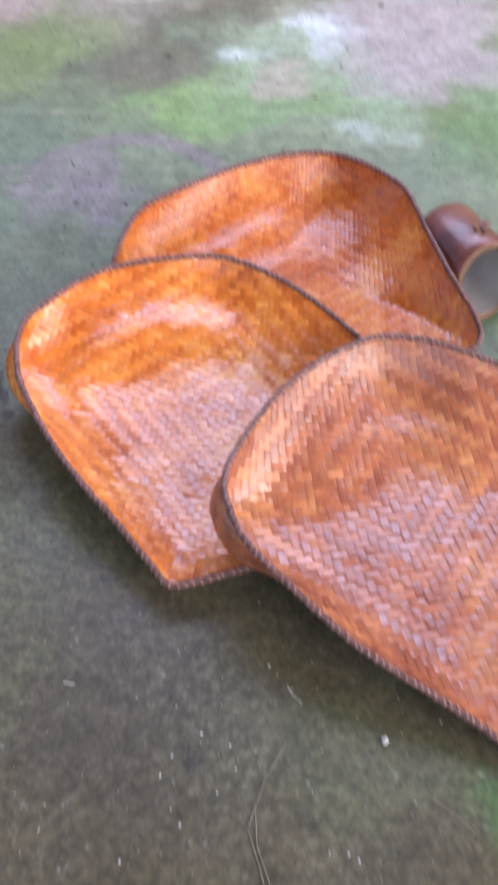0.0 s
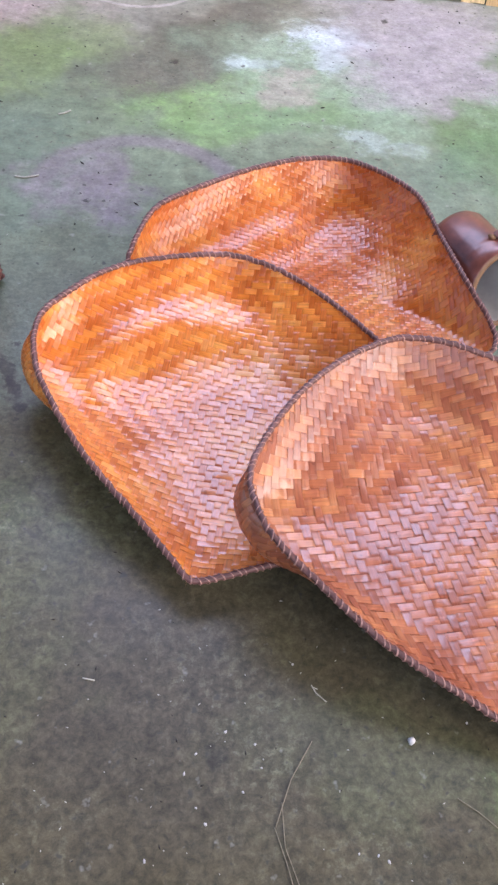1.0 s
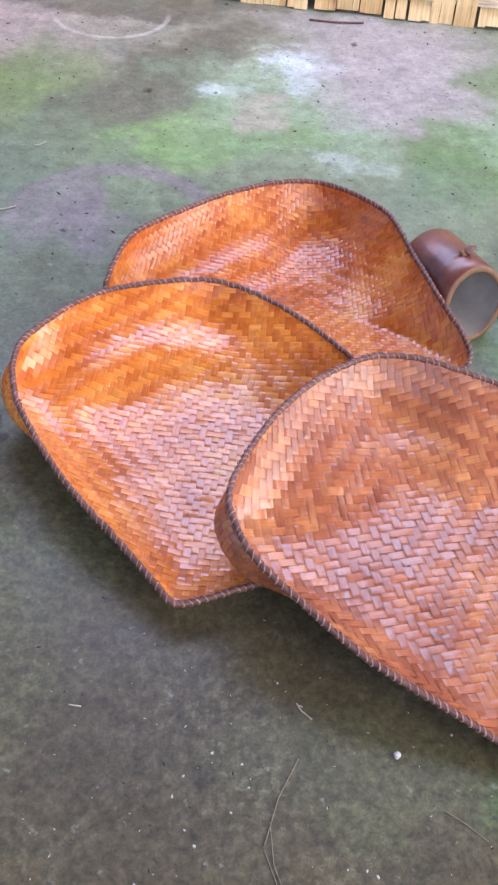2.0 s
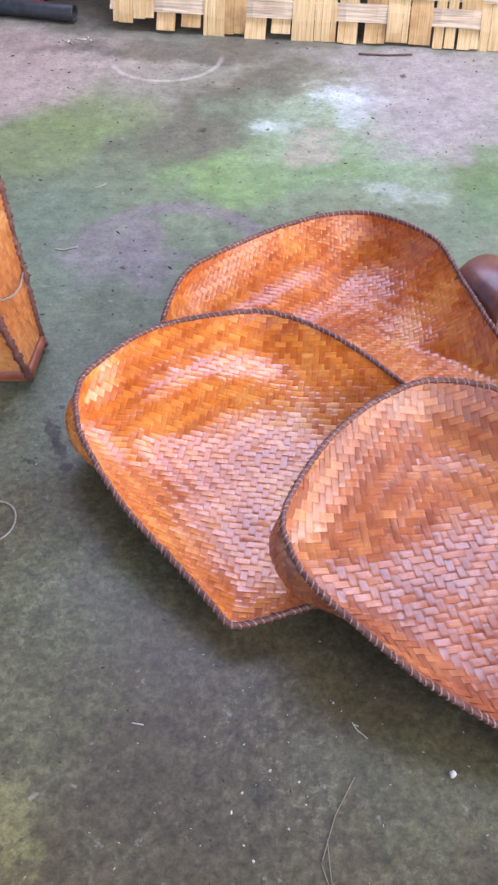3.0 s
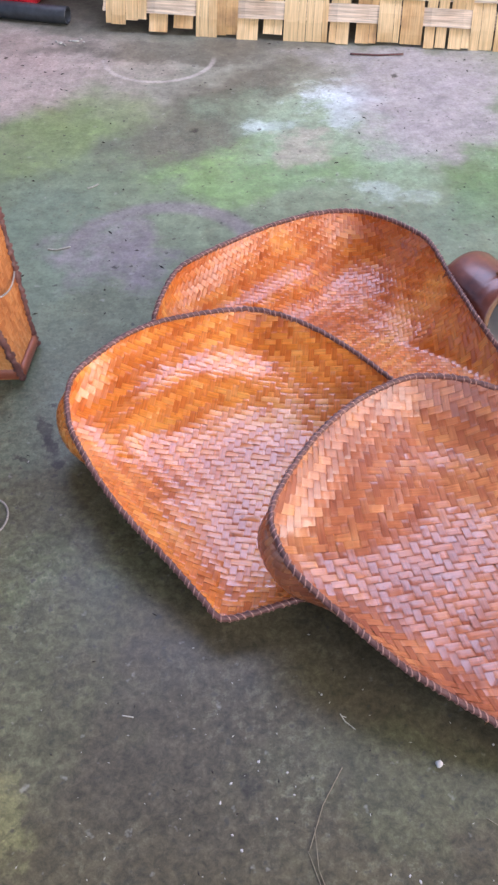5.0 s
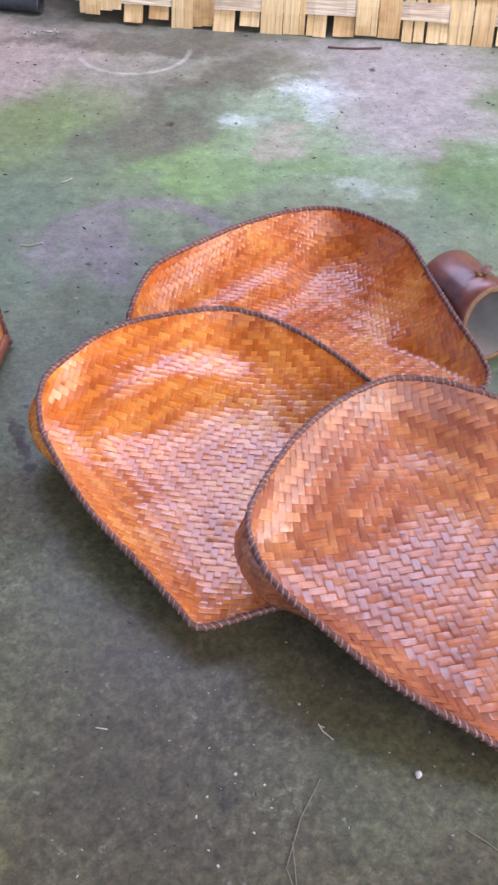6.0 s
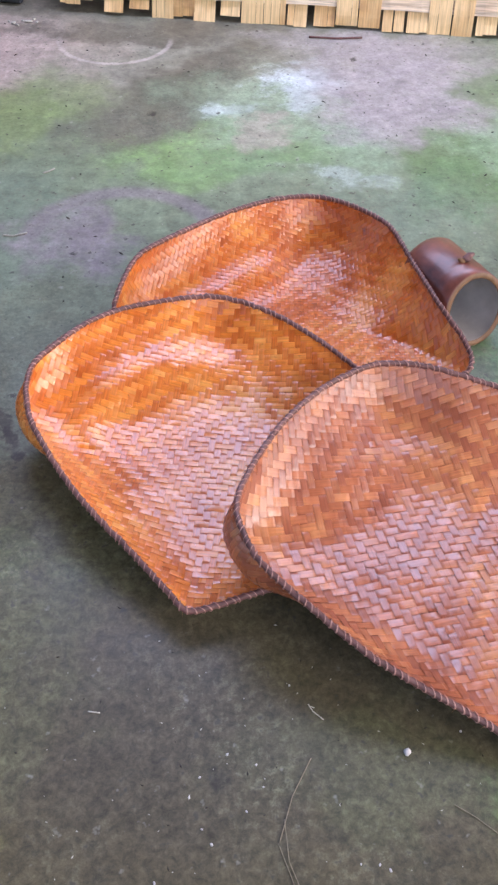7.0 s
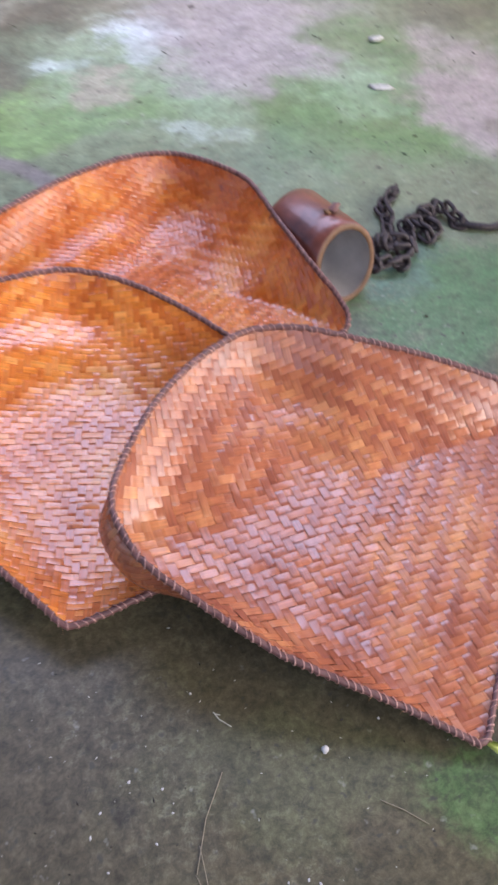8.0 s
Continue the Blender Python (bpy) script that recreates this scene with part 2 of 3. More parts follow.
    col = s.ramp(n, (0.3, a), (0.7, b))
    col = s.mix(0.5, col, s.ramp(big, (0.3, 0.6), (0.7, 1.3)), "MULTIPLY")
    s.bsdf.inputs["Coat Weight"].default_value = gloss
    s.bsdf.inputs["Coat Roughness"].default_value = 0.2
    return s.done(col, None, n, depth, 0.6)


def slat_material(name, dark, mid, light, fibre):
    s = Shade(name, 0.6)
    rnd = s.add("ObjectInfo").outputs["Random"]
    isl = s.add("NewGeometry").outputs["Random Per Island"]
    uv = s.coords("UV", (9, 260, 1))
    fib = s.noise(uv, 1.0, 4, 0.65)
    blot = s.noise(s.coords("Object"), 14.0, 4)
    v = s.math("ADD", s.math("MULTIPLY", rnd, 0.45), s.math("ADD", s.math("MULTIPLY", isl, 0.5), s.math("MULTIPLY_ADD", blot, 0.9, -0.25)))
    col = s.ramp(v, (0.28, dark), (0.52, mid), (0.85, light))
    col = s.mix(fibre, col, s.ramp(fib, (0.28, 0.35), (0.65, 1.3)), "MULTIPLY")
    return s.done(col, None, fib, 0.001, 0.6)


FLOOR = floor_material()
# in each pair, the strips of the second family are darker and redder
STRIP = (
    strip_material("varnished_bamboo", (0.48, 0.098, 0.009), (0.76, 0.232, 0.028), (0.90, 0.42, 0.08), 0.85, (0.86, 0.42, 0.07), 0.4),
    strip_material("varnished_bamboo_crossing", (0.38, 0.066, 0.008), (0.62, 0.160, 0.020), (0.79, 0.31, 0.055), 0.75, (0.70, 0.32, 0.04), 0.4),
)
# deeper orange and less coat than the pair above
STRIP_DULL = (
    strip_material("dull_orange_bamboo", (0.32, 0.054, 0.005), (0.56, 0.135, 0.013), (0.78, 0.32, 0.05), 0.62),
    strip_material("dull_orange_bamboo_crossing", (0.27, 0.043, 0.005), (0.49, 0.108, 0.010), (0.70, 0.25, 0.04), 0.62),
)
STRIP_RED = (
    strip_material("reddish_bamboo", (0.24, 0.064, 0.030), (0.40, 0.126, 0.050), (0.60, 0.26, 0.085), 0.66, (0.68, 0.34, 0.06), 0.8),
    strip_material("reddish_bamboo_crossing", (0.19, 0.047, 0.026), (0.31, 0.092, 0.042), (0.48, 0.19, 0.065), 0.66, (0.58, 0.27, 0.05), 0.75),
)
STRIP_TAN = strip_material("tan_bamboo", (0.30, 0.085, 0.022), (0.48, 0.18, 0.05), (0.64, 0.33, 0.12), 0.3)
BINDING = grain_material("dark_rattan", (0.080, 0.032, 0.030), (0.17, 0.072, 0.060), 120.0, rough=0.55, gloss=0.1)
LACING = grain_material("rattan_lacing", (0.28, 0.13, 0.105), (0.48, 0.27, 0.22), 200.0, rough=0.55, gloss=0.1)
FIBRE = grain_material("frayed_bamboo_fibre", (0.30, 0.14, 0.05), (0.52, 0.30, 0.13), 150.0, rough=0.6)
CULM = grain_material("polished_bamboo_culm", (0.055, 0.014, 0.011), (0.25, 0.072, 0.042), 22.0, (1, 1, 1), 0.42, 0.0012, gloss=0.45)
CUT = grain_material("cut_bamboo", (0.13, 0.062, 0.028), (0.22, 0.115, 0.05), 90.0, rough=0.6)
# end wall of the tube, its deep shade put into the colour
SEPTUM = grain_material("shaded_bamboo_node", (0.03, 0.026, 0.022), (0.06, 0.052, 0.045), 25.0, rough=0.7)
PITH = grain_material("pale_bamboo_inside", (0.30, 0.285, 0.275), (0.50, 0.48, 0.46), 18.0, rough=0.4, gloss=0.7)
IRON = grain_material("rusty_iron", (0.014, 0.011, 0.012), (0.060, 0.040, 0.038), 220.0, rough=0.6, depth=0.002)
SLAT = slat_material("split_bamboo", (0.20, 0.095, 0.04), (0.56, 0.34, 0.135), (0.74, 0.53, 0.27), 0.55)
SLAT_PALE = slat_material("pale_split_bamboo", (0.30, 0.19, 0.12), (0.58, 0.43, 0.29), (0.72, 0.58, 0.42), 0.85)
BAND = grain_material("reddish_bamboo_band", (0.20, 0.055, 0.028), (0.33, 0.10, 0.05), 60.0, (1, 1, 5), 0.5, gloss=0.3)
RUBBER = grain_material("black_plastic_pipe", (0.02, 0.022, 0.026), (0.05, 0.055, 0.06), 60.0, rough=0.45)
RED = grain_material("red_plastic", (0.48, 0.012, 0.022), (0.62, 0.02, 0.035), 12.0, rough=0.35)
WIRE = grain_material("dull_wire", (0.20, 0.18, 0.16), (0.34, 0.31, 0.28), 300.0, rough=0.45)
STRAW = grain_material("dry_straw", (0.17, 0.145, 0.095), (0.32, 0.27, 0.19), 200.0, rough=0.7)
STONE = grain_material("white_stone", (0.42, 0.41, 0.40), (0.60, 0.58, 0.57), 150.0, rough=0.7)
DIRT = grain_material("dark_crumbs", (0.02, 0.018, 0.015), (0.06, 0.05, 0.04), 200.0, rough=0.9)
PALE = grain_material("pale_scraps", (0.33, 0.32, 0.27), (0.52, 0.51, 0.45), 200.0, rough=0.8)
BLADE = grain_material("yellow_green_leaf", (0.35, 0.42, 0.06), (0.50, 0.55, 0.12), 80.0, rough=0.5)
BOARD = grain_material("light_block_boards", (0.16, 0.11, 0.07), (0.24, 0.17, 0.11), 8.0, (1, 8, 1), 0.8)


# ---- building helpers ----
def mesh_of(name, verts, faces, uvs=None, smooth=True):
    me = bpy.data.meshes.new(name)
    me.from_pydata([tuple(v) for v in verts], [], faces)
    if uvs is not None:
        layer = me.uv_layers.new(name="UVMap")
        loops = np.empty(len(me.loops), dtype=np.int32)
        me.loops.foreach_get("vertex_index", loops)
        layer.data.foreach_set("uv", np.asarray(uvs, dtype=np.float32)[loops].ravel())
    if smooth:
        me.polygons.foreach_set("use_smooth", [True] * len(me.polygons))
    me.update()
    return me


def put(name, me, material, parent=None, label=""):
    ob = new(name, me)
    if not me.materials:
        me.materials.append(material)
    if parent is not None:
        ob.parent = parent
    if label:
        ob["label"] = label
    return ob


def part(name, bm, material, parent=None, label="", smooth=True):
    me = bpy.data.meshes.new(name)
    bm.to_mesh(me)
    bm.free()
    if smooth:
        me.polygons.foreach_set("use_smooth", [True] * len(me.polygons))
    return put(name, me, material, parent, label)


def empty(name, at):
    ob = new(name)
    ob.empty_display_size = 0.05
    ob.location = at
    return ob


def tube_mesh(name, pts, radius, sides=8, closed=False, squash=1.0, origin=(0, 0, 0)):
    """A tube along points; radius may be a number or a list."""
    pts = np.asarray(pts, float) - np.asarray(origin, float)
    n = len(pts)
    rad = np.broadcast_to(np.asarray(radius, float), (n,))
    if closed:
        tan = np.roll(pts, -1, 0) - np.roll(pts, 1, 0)
    else:
        tan = np.gradient(pts, axis=0)
    tan /= np.linalg.norm(tan, axis=1)[:, None] + 1e-12
    up = np.tile((0.0, 0.0, 1.0), (n, 1))
    flat = np.abs(tan[:, 2]) > 0.95
    up[flat] = (1.0, 0.0, 0.0)
    side = np.cross(tan, up)
    side /= np.linalg.norm(side, axis=1)[:, None]
    up = np.cross(side, tan)
    ang = np.linspace(0, 2 * math.pi, sides, endpoint=False)
    ring = pts[:, None] + rad[:, None, None] * (np.cos(ang)[None, :, None] * side[:, None] + squash * np.sin(ang)[None, :, None] * up[:, None])
    verts = ring.reshape(-1, 3)
    faces = []
    for i in range(n if closed else n - 1):
        j = (i + 1) % n
        for k in range(sides):
            l = (k + 1) % sides
            faces.append((i * sides + k, i * sides + l, j * sides + l, j * sides + k))
    if not closed:
        faces.append(tuple(range(sides))[::-1])
        faces.append(tuple((n - 1) * sides + k for k in range(sides)))
    return mesh_of(name, verts, faces)


# ---- setting ----
def slab(name, lo, hi, material, label, category):
    bm = bmesh.new()
    bmesh.ops.create_cube(bm, size=1.0)
    mid, size = [(a + b) / 2 for a, b in zip(lo, hi)], [b - a for a, b in zip(lo, hi)]
    bmesh.ops.scale(bm, vec=size, verts=bm.verts)
    bmesh.ops.translate(bm, vec=mid, verts=bm.verts)
    return tagged(part(name, bm, material, smooth=False), label, category, kind="structure")


bm = bmesh.new()
bmesh.ops.create_grid(bm, x_segments=24, y_segments=24, size=60.0)
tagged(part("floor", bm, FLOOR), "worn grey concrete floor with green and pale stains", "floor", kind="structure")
# roof and wall stand out of view, added to block and shape the daylight
slab("ceiling", (-4.0, -1.2, 2.6), (4.0, 2.0, 2.68), BOARD, "unseen plain boarded roof added to block light from above", "ceiling")
slab("wall_north", (-4.0, 2.75, 0.0), (4.0, 2.87, 1.75), BOARD, "added low dark board wall behind the bamboo mat, blocking low light", "wall")


# ---- winnowing trays ----
class TraySurface:
    """A dustpan-shaped sheet: flat middle, walls that curve up to a rim. Flat cloth coordinates map onto it."""

    def __init__(self, rim, centre, lift, ledge):
        pts = np.array(rim, float)
        p0, p2, p3 = np.roll(pts, 1, 0), np.roll(pts, -1, 0), np.roll(pts, -2, 0)
        k = np.linspace(0, 1, 24, endpoint=False)[None, :, None]
        bent = 0.5 * (2 * pts[:, None] + (p2 - p0)[:, None] * k + (2 * p0 - 5 * pts + 4 * p2 - p3)[:, None] * k**2 + (3 * pts - p0 - 3 * p2 + p3)[:, None] * k**3)
        straight = pts[:, None] * (1 - k) + p2[:, None] * k
        loop = (0.75 * bent + 0.25 * straight).reshape(-1, 5)
        loop = np.vstack([loop, loop[:1]])
        run = np.r_[0, np.cumsum(np.linalg.norm(np.diff(loop[:, :3], axis=0), axis=1))]
        at = np.linspace(0, run[-1], 480, endpoint=False)
        dense = np.stack([np.interp(at, run, loop[:, k]) for k in range(5)], 1)
        for _ in range(2):
            dense = 0.5 * dense + 0.25 * (np.roll(dense, 2, 0) + np.roll(dense, -2, 0))
        self.centre, self.lift = np.array(centre, float), lift
        d = dense[:, :2] - self.centre
        ang = np.arctan2(d[:, 1], d[:, 0])
        order = np.argsort(ang)
        ang, d, dense = ang[order], d[order], dense[order]
        ext = lambda v: np.r_[v[-3:], v, v[:3]]  # noqa: E731
        ang_e = np.r_[ang[-3:] - 2 * math.pi, ang, ang[:3] + 2 * math.pi]
        self.theta = np.linspace(-math.pi, math.pi, 721)
        self.R = np.interp(self.theta, ang_e, ext(np.hypot(d[:, 0], d[:, 1])))
        self.H = np.interp(self.theta, ang_e, ext(dense[:, 2]))
        run, knee = (np.interp(self.theta, ang_e, ext(dense[:, k])) for k in (3, 4))
        rimxy = self.centre + self.R[:, None] * np.stack([np.cos(self.theta), np.sin(self.theta)], 1)
        rise = np.maximum(self.H - self.base(rimxy[:, 0], rimxy[:, 1]), 0.0)
        self.rise = rise
        t = np.linspace(0, 1, 33)
        start = np.maximum(self.R - run, 0.12 * self.R)
        knee = self.R - knee * (self.R - start)
        plan = (1 - t) ** 2 * start[:, None] + 2 * t * (1 - t) * knee[:, None] + t**2 * self.R[:, None]
        # the wall swells out above the floor before it climbs to the rim
        across = (plan - start[:, None]) / (self.R - start)[:, None]
        swell = ledge[0] * np.exp(-(((across - ledge[1]) / 0.16) ** 2)) * np.clip(across * 8, 0, 1)
        side = np.degrees(self.theta)
        side = np.clip((side - 68) / 30, 0, 1) * np.clip((182 - side) / 22, 0, 1)
        zed = t**2 + swell * (side * np.clip((rise - 0.03) / 0.04, 0, 1))[:, None]
        plan = np.concatenate([np.linspace(0, 1, 16)[None, :-1] * start[:, None], plan], 1)
        zed = np.concatenate([np.zeros((len(self.R), 15)), zed], 1)
        seg = np.hypot(np.diff(plan, axis=1), np.diff(zed * rise[:, None], axis=1))
        arc = np.concatenate([np.zeros((len(self.R), 1)), np.cumsum(seg, 1)], 1)
        self.F = arc[:, -1]
        self.N = 64
        q = np.linspace(0, 1, self.N)
        self.plan = np.array([np.interp(q * f, a, p) for f, a, p in zip(self.F, arc, plan)])
        self.zed = np.array([np.interp(q * f, a, p) for f, a, p in zip(self.F, arc, zed)])

    def base(self, x, y):
        a, gx, gy = self.lift
        return np.maximum(a + gx * (x - self.centre[0]) + gy * (y - self.centre[1]), 0.0035)

    def reach(self, u, v):
        th = np.arctan2(v, u)
        return np.hypot(u, v) / np.interp(th, self.theta, self.F)

    def place(self, u, v):
        th = np.arctan2(v, u)
        r = np.clip(np.hypot(u, v) / np.interp(th, self.theta, self.F), 0, 1)
        i = np.clip((th + math.pi) / (2 * math.pi) * 720, 0, 719.999)
        j = np.clip(r * (self.N - 1), 0, self.N - 1.001)
        i0, j0 = i.astype(int), j.astype(int)
        a, b = i - i0, j - j0

        def pick(tab):
            return (1 - a) * ((1 - b) * tab[i0, j0] + b * tab[i0, j0 + 1]) + a * ((1 - b) * tab[i0 + 1, j0] + b * tab[i0 + 1, j0 + 1])

        rad, up = pick(self.plan), pick(self.zed)
        x, y = self.centre[0] + rad * np.cos(th), self.centre[1] + rad * np.sin(th)
        rise = np.interp(th, self.theta, self.rise)
        soft = 0.0004 * (np.sin(41 * u + 17 * v + 1.0) + np.sin(33 * v - 21 * u + 2.0) + np.sin(63 * v + 29 * u)) * (1 - r**6)
        return np.stack([x, y, self.base(x, y) + up * rise + soft * (0.6 + 0.4 * np.minimum(1, rise / 0.05) * np.minimum(1, r) ** 2)], -1)

    def normal(self, u, v):
        e = 0.004
        n = np.cross(self.place(u + e, v) - self.place(u - e, v), self.place(u, v + e) - self.place(u, v - e))
        return n / (np.linalg.norm(n, axis=-1)[..., None] + 1e-12)

    def rim(self, n=420):
        th = np.linspace(-math.pi, math.pi, 2881)[:-1]
        F = np.interp(th, self.theta, self.F)
        p = self.place(F * np.cos(th), F * np.sin(th))
        loop = np.vstack([p, p[:1]])
        run = np.r_[0, np.cumsum(np.linalg.norm(np.diff(loop, axis=0), axis=1))]
        at = np.linspace(0, run[-1], n, endpoint=False)
        return np.stack([np.interp(at, run, loop[:, k]) for k in range(3)], 1), run[-1]


def weave_strip(surf, family, index, pitch, turn, rng, middle):
    """One bamboo strip of a twill that turns about the middle in diamonds: over two and under two of the others."""
    across = (index + 0.5) * pitch
    step = pitch / 4
    along = np.arange(-0.5, 0.5, step)
    c, s = math.cos(turn), math.sin(turn)
    wobble = rng.uniform(-0.05, 0.05) * pitch
    if family == 0:
        u0, v0 = along * c - (across + wobble) * s, along * s + (across + wobble) * c
        du, dv = -s, c
    else:
        u0, v0 = (across + wobble) * c - along * s, (across + wobble) * s + along * c
        du, dv = c, s
    tilts = np.array([rng.gauss(0, 0.05) for _ in range(140)])
    keep = surf.reach(u0, v0) <= 1.02
    if keep.sum() < 6:
        return None
    along, u0, v0 = along[keep], u0[keep], v0[keep]
    pos = along / pitch - 0.5
    j0 = np.floor(pos).astype(int)
    fr = pos - j0

    def level(j):
        ring = abs(index - middle[family]) + np.abs(j - middle[1 - family])
        return np.where(ring % 4 < 2, 1.0, -1.0) * (1 if family == 0 else -1)

    k = np.clip((fr - 0.22) / 0.56, 0, 1)
    k = k * k * (3 - 2 * k)
    rise = (1 - k) * level(j0) + k * level(j0 + 1)
    half = 0.484 * pitch * rng.uniform(0.93, 1.02)
    amp, thick = 0.00048 * pitch / 0.0085, 0.0004
    # every float lies at a slightly different tilt
    tilt = np.interp(pos, np.arange(140) * 1.7 - 110, tilts)
    rings = []
    for off, bump in ((-half, -0.00006), (-0.6 * half, 0.00007), (0.6 * half, 0.00007), (half, -0.00006)):
        u, v = u0 + du * off, v0 + dv * off
        rings.append(surf.place(u, v) + surf.normal(u, v) * (amp * rise + bump + thick + tilt * off)[:, None])
    rings += [rings[3], surf.place(u0, v0) + surf.normal(u0, v0) * (amp * rise - thick)[:, None], rings[0]]
    n = len(along)
    verts = np.stack(rings, 1).reshape(-1, 3)
    shift = rng.uniform(0, 50)
    uvs = np.stack([np.repeat(along + shift, 7), np.tile((-half, -0.6 * half, 0.6 * half, half, half, 0, -half), n)], 1)
    faces = [(7 * i + a, 7 * i + 7 + a, 7 * i + 7 + b, 7 * i + b) for i in range(n - 1) for a, b in ((0, 1), (1, 2), (2, 3), (4, 5), (5, 6))]
    return verts, faces, uvs


def winnowing_tray(rim, centre, lift, turn, materials, label, seed, pitch, middle, ledge):
    surf = TraySurface(rim, centre, lift, ledge)
    top = empty("winnowing_tray", (centre[0], centre[1], 0.0))
    tagged(top, label, "winnowing tray", "woven winnowing trays on the floor")
    org = np.array((centre[0], centre[1], 0.0))
    rng = random.Random(seed)
    for family in (0, 1):
        for index in range(-62, 62):
            made = weave_strip(surf, family, index, pitch, radians(turn), rng, middle)
            if made:
                v, f, uv = made
                put("bamboo_strip", mesh_of("bamboo_strip", v - org, f, uv), materials[family], top)
    pts, length = surf.rim(360)
    core = pts + np.random.RandomState(seed).normal(0, 0.0004, pts.shape)
    binding = put("rim_binding", tube_mesh("rim_binding", core, 0.0033, 8, True, 1.15, org), BINDING, top, "dark rattan rim binding")
    # lacing: one slanted loop after another round the rim
    count = int(length / 0.0084)
    fine, _ = surf.rim(count * 12)
    tan = np.roll(fine, -1, 0) - np.roll(fine, 1, 0)
    tan /= np.linalg.norm(tan, axis=1)[:, None]
    side = np.cross(tan, (0, 0, 1.0))
    side /= np.linalg.norm(side, axis=1)[:, None] + 1e-9
    up = np.cross(side, tan)
    verts, faces = [], []
    for i in range(count):
        base = len(verts)
        wide = rng.uniform(0.0005, 0.0010)
        lean = rng.uniform(0.002, 0.0045)
        size = rng.uniform(0.0036, 0.0042)
        mid = i * 12 + rng.randint(-2, 2)
        for k in range(10):
            a = 2 * math.pi * k / 10
            p, sd, u, tn = (arr[mid % len(fine)] for arr in (fine, side, up, tan))
            c = p + size * (math.cos(a) * sd + 1.15 * math.sin(a) * u) + tn * lean * math.cos(a)
            out = math.cos(a) * sd + math.sin(a) * u
            verts += [c - tn * wide - org, c + out * 0.0005 - org, c + tn * wide - org]
        for k in range(10):
            a, b = base + 3 * k, base + 3 * ((k + 1) % 10)
            faces += [(a, a + 1, b + 1, b), (a + 1, a + 2, b + 2, b + 1)]
    lacing = put("rim_lacing", mesh_of("rim_lacing", verts, faces), LACING, binding, "brown rattan lacing round the rim")
    lacing["kind"] = "stuff"
    # split ends of bamboo that stick out along the rim
    verts, faces = [], []
    for _ in range(60):
        i = rng.randrange(len(fine))
        p, sd, u, tn = (arr[i] for arr in (fine, side, up, tan))
        flip = rng.choice((-1, 1))
        way = flip * sd * rng.uniform(0.2, 1.0) + tn * rng.uniform(-1.2, 1.2) + u * rng.uniform(-0.5, 0.6)
        way /= np.linalg.norm(way)
        long, thin = rng.uniform(0.004, 0.011), rng.uniform(0.00018, 0.00035)
        base = len(verts)
        for k in range(4):
            c = p + flip * sd * 0.003 + way * long * k / 3 - np.array((0, 0, 0.12 * long * (k / 3) ** 2)) - org
            w = thin * (1 - 0.28 * k)
            verts += [c + tn * w, c - 0.5 * tn * w + u * w, c - 0.5 * tn * w - u * w]
            if k:
                o = base + 3 * k
                faces += [(o - 3 + m, o - 3 + (m + 1) % 3, o + (m + 1) % 3, o + m) for m in range(3)]
    fibres = put("loose_fibres", mesh_of("loose_fibres", verts, faces), FIBRE, binding, "frayed pale bamboo fibres at the rim")
    fibres["kind"] = "stuff"
    return top


def dots(*values):
    """Rows of x, y, height, breadth of the sloping wall and where along it the slope bends up."""
    return [values[i : i + 5] for i in range(0, len(values), 5)]


winnowing_tray(
    dots(
        -0.149, 1.025, 0.060, 0.10, 0.2, -0.130, 1.087, 0.080, 0.12, 0.1, -0.102, 1.124, 0.090, 0.14, 0.1,
        -0.001, 1.209, 0.090, 0.18, 0.4, 0.090, 1.259, 0.090, 0.18, 0.4, 0.163, 1.268, 0.090, 0.17, 0.1,
        0.223, 1.234, 0.090, 0.17, 0.1, 0.266, 1.181, 0.090, 0.16, 0.3, 0.287, 1.090, 0.086, 0.14, 0.4,
        0.307, 1.003, 0.083, 0.12, 0.4, 0.335, 0.954, 0.062, 0.08, 0.5, 0.346, 0.917, 0.050, 0.05, 0.5,
        0.330, 0.893, 0.040, 0.04, 0.5, 0.250, 0.890, 0.032, 0.04, 0.5, 0.150, 0.900, 0.022, 0.04, 0.5,
        0.050, 0.870, 0.013, 0.04, 0.5, -0.100, 0.840, 0.006, 0.04, 0.5, -0.130, 0.880, 0.008, 0.04, 0.5,
        -0.150, 0.965, 0.030, 0.06, 0.4,
    ),
    (0.08, 1.06), (0.006, 0.035, -0.08), -3, STRIP_DULL, "deep orange woven bamboo winnowing tray, half covered by two others", 3, 0.0070, (-2, 9), (0.11, 0.46),
)
winnowing_tray(
    dots(
        -0.028, 0.532, 0.030, 0.11, 0.5, -0.044, 0.531, 0.032, 0.10, 0.5, -0.056, 0.547, 0.035, 0.11, 0.5,
        -0.097, 0.594, 0.044, 0.13, 0.4, -0.131, 0.630, 0.053, 0.15, 0.35, -0.165, 0.668, 0.062, 0.16, 0.3,
        -0.199, 0.713, 0.078, 0.15, 0.1, -0.229, 0.768, 0.090, 0.15, -0.35, -0.241, 0.822, 0.090, 0.15, -0.48,
        -0.238, 0.865, 0.090, 0.16, -0.1, -0.217, 0.901, 0.090, 0.18, 0.25, -0.170, 0.955, 0.090, 0.20, 0.45,
        -0.111, 0.986, 0.090, 0.20, 0.45, -0.009, 1.006, 0.090, 0.20, 0.2, 0.062, 0.980, 0.086, 0.19, 0.3,
        0.123, 0.940, 0.075, 0.17, 0.45, 0.190, 0.875, 0.060, 0.14, 0.5, 0.270, 0.800, 0.021, 0.06, 0.5,
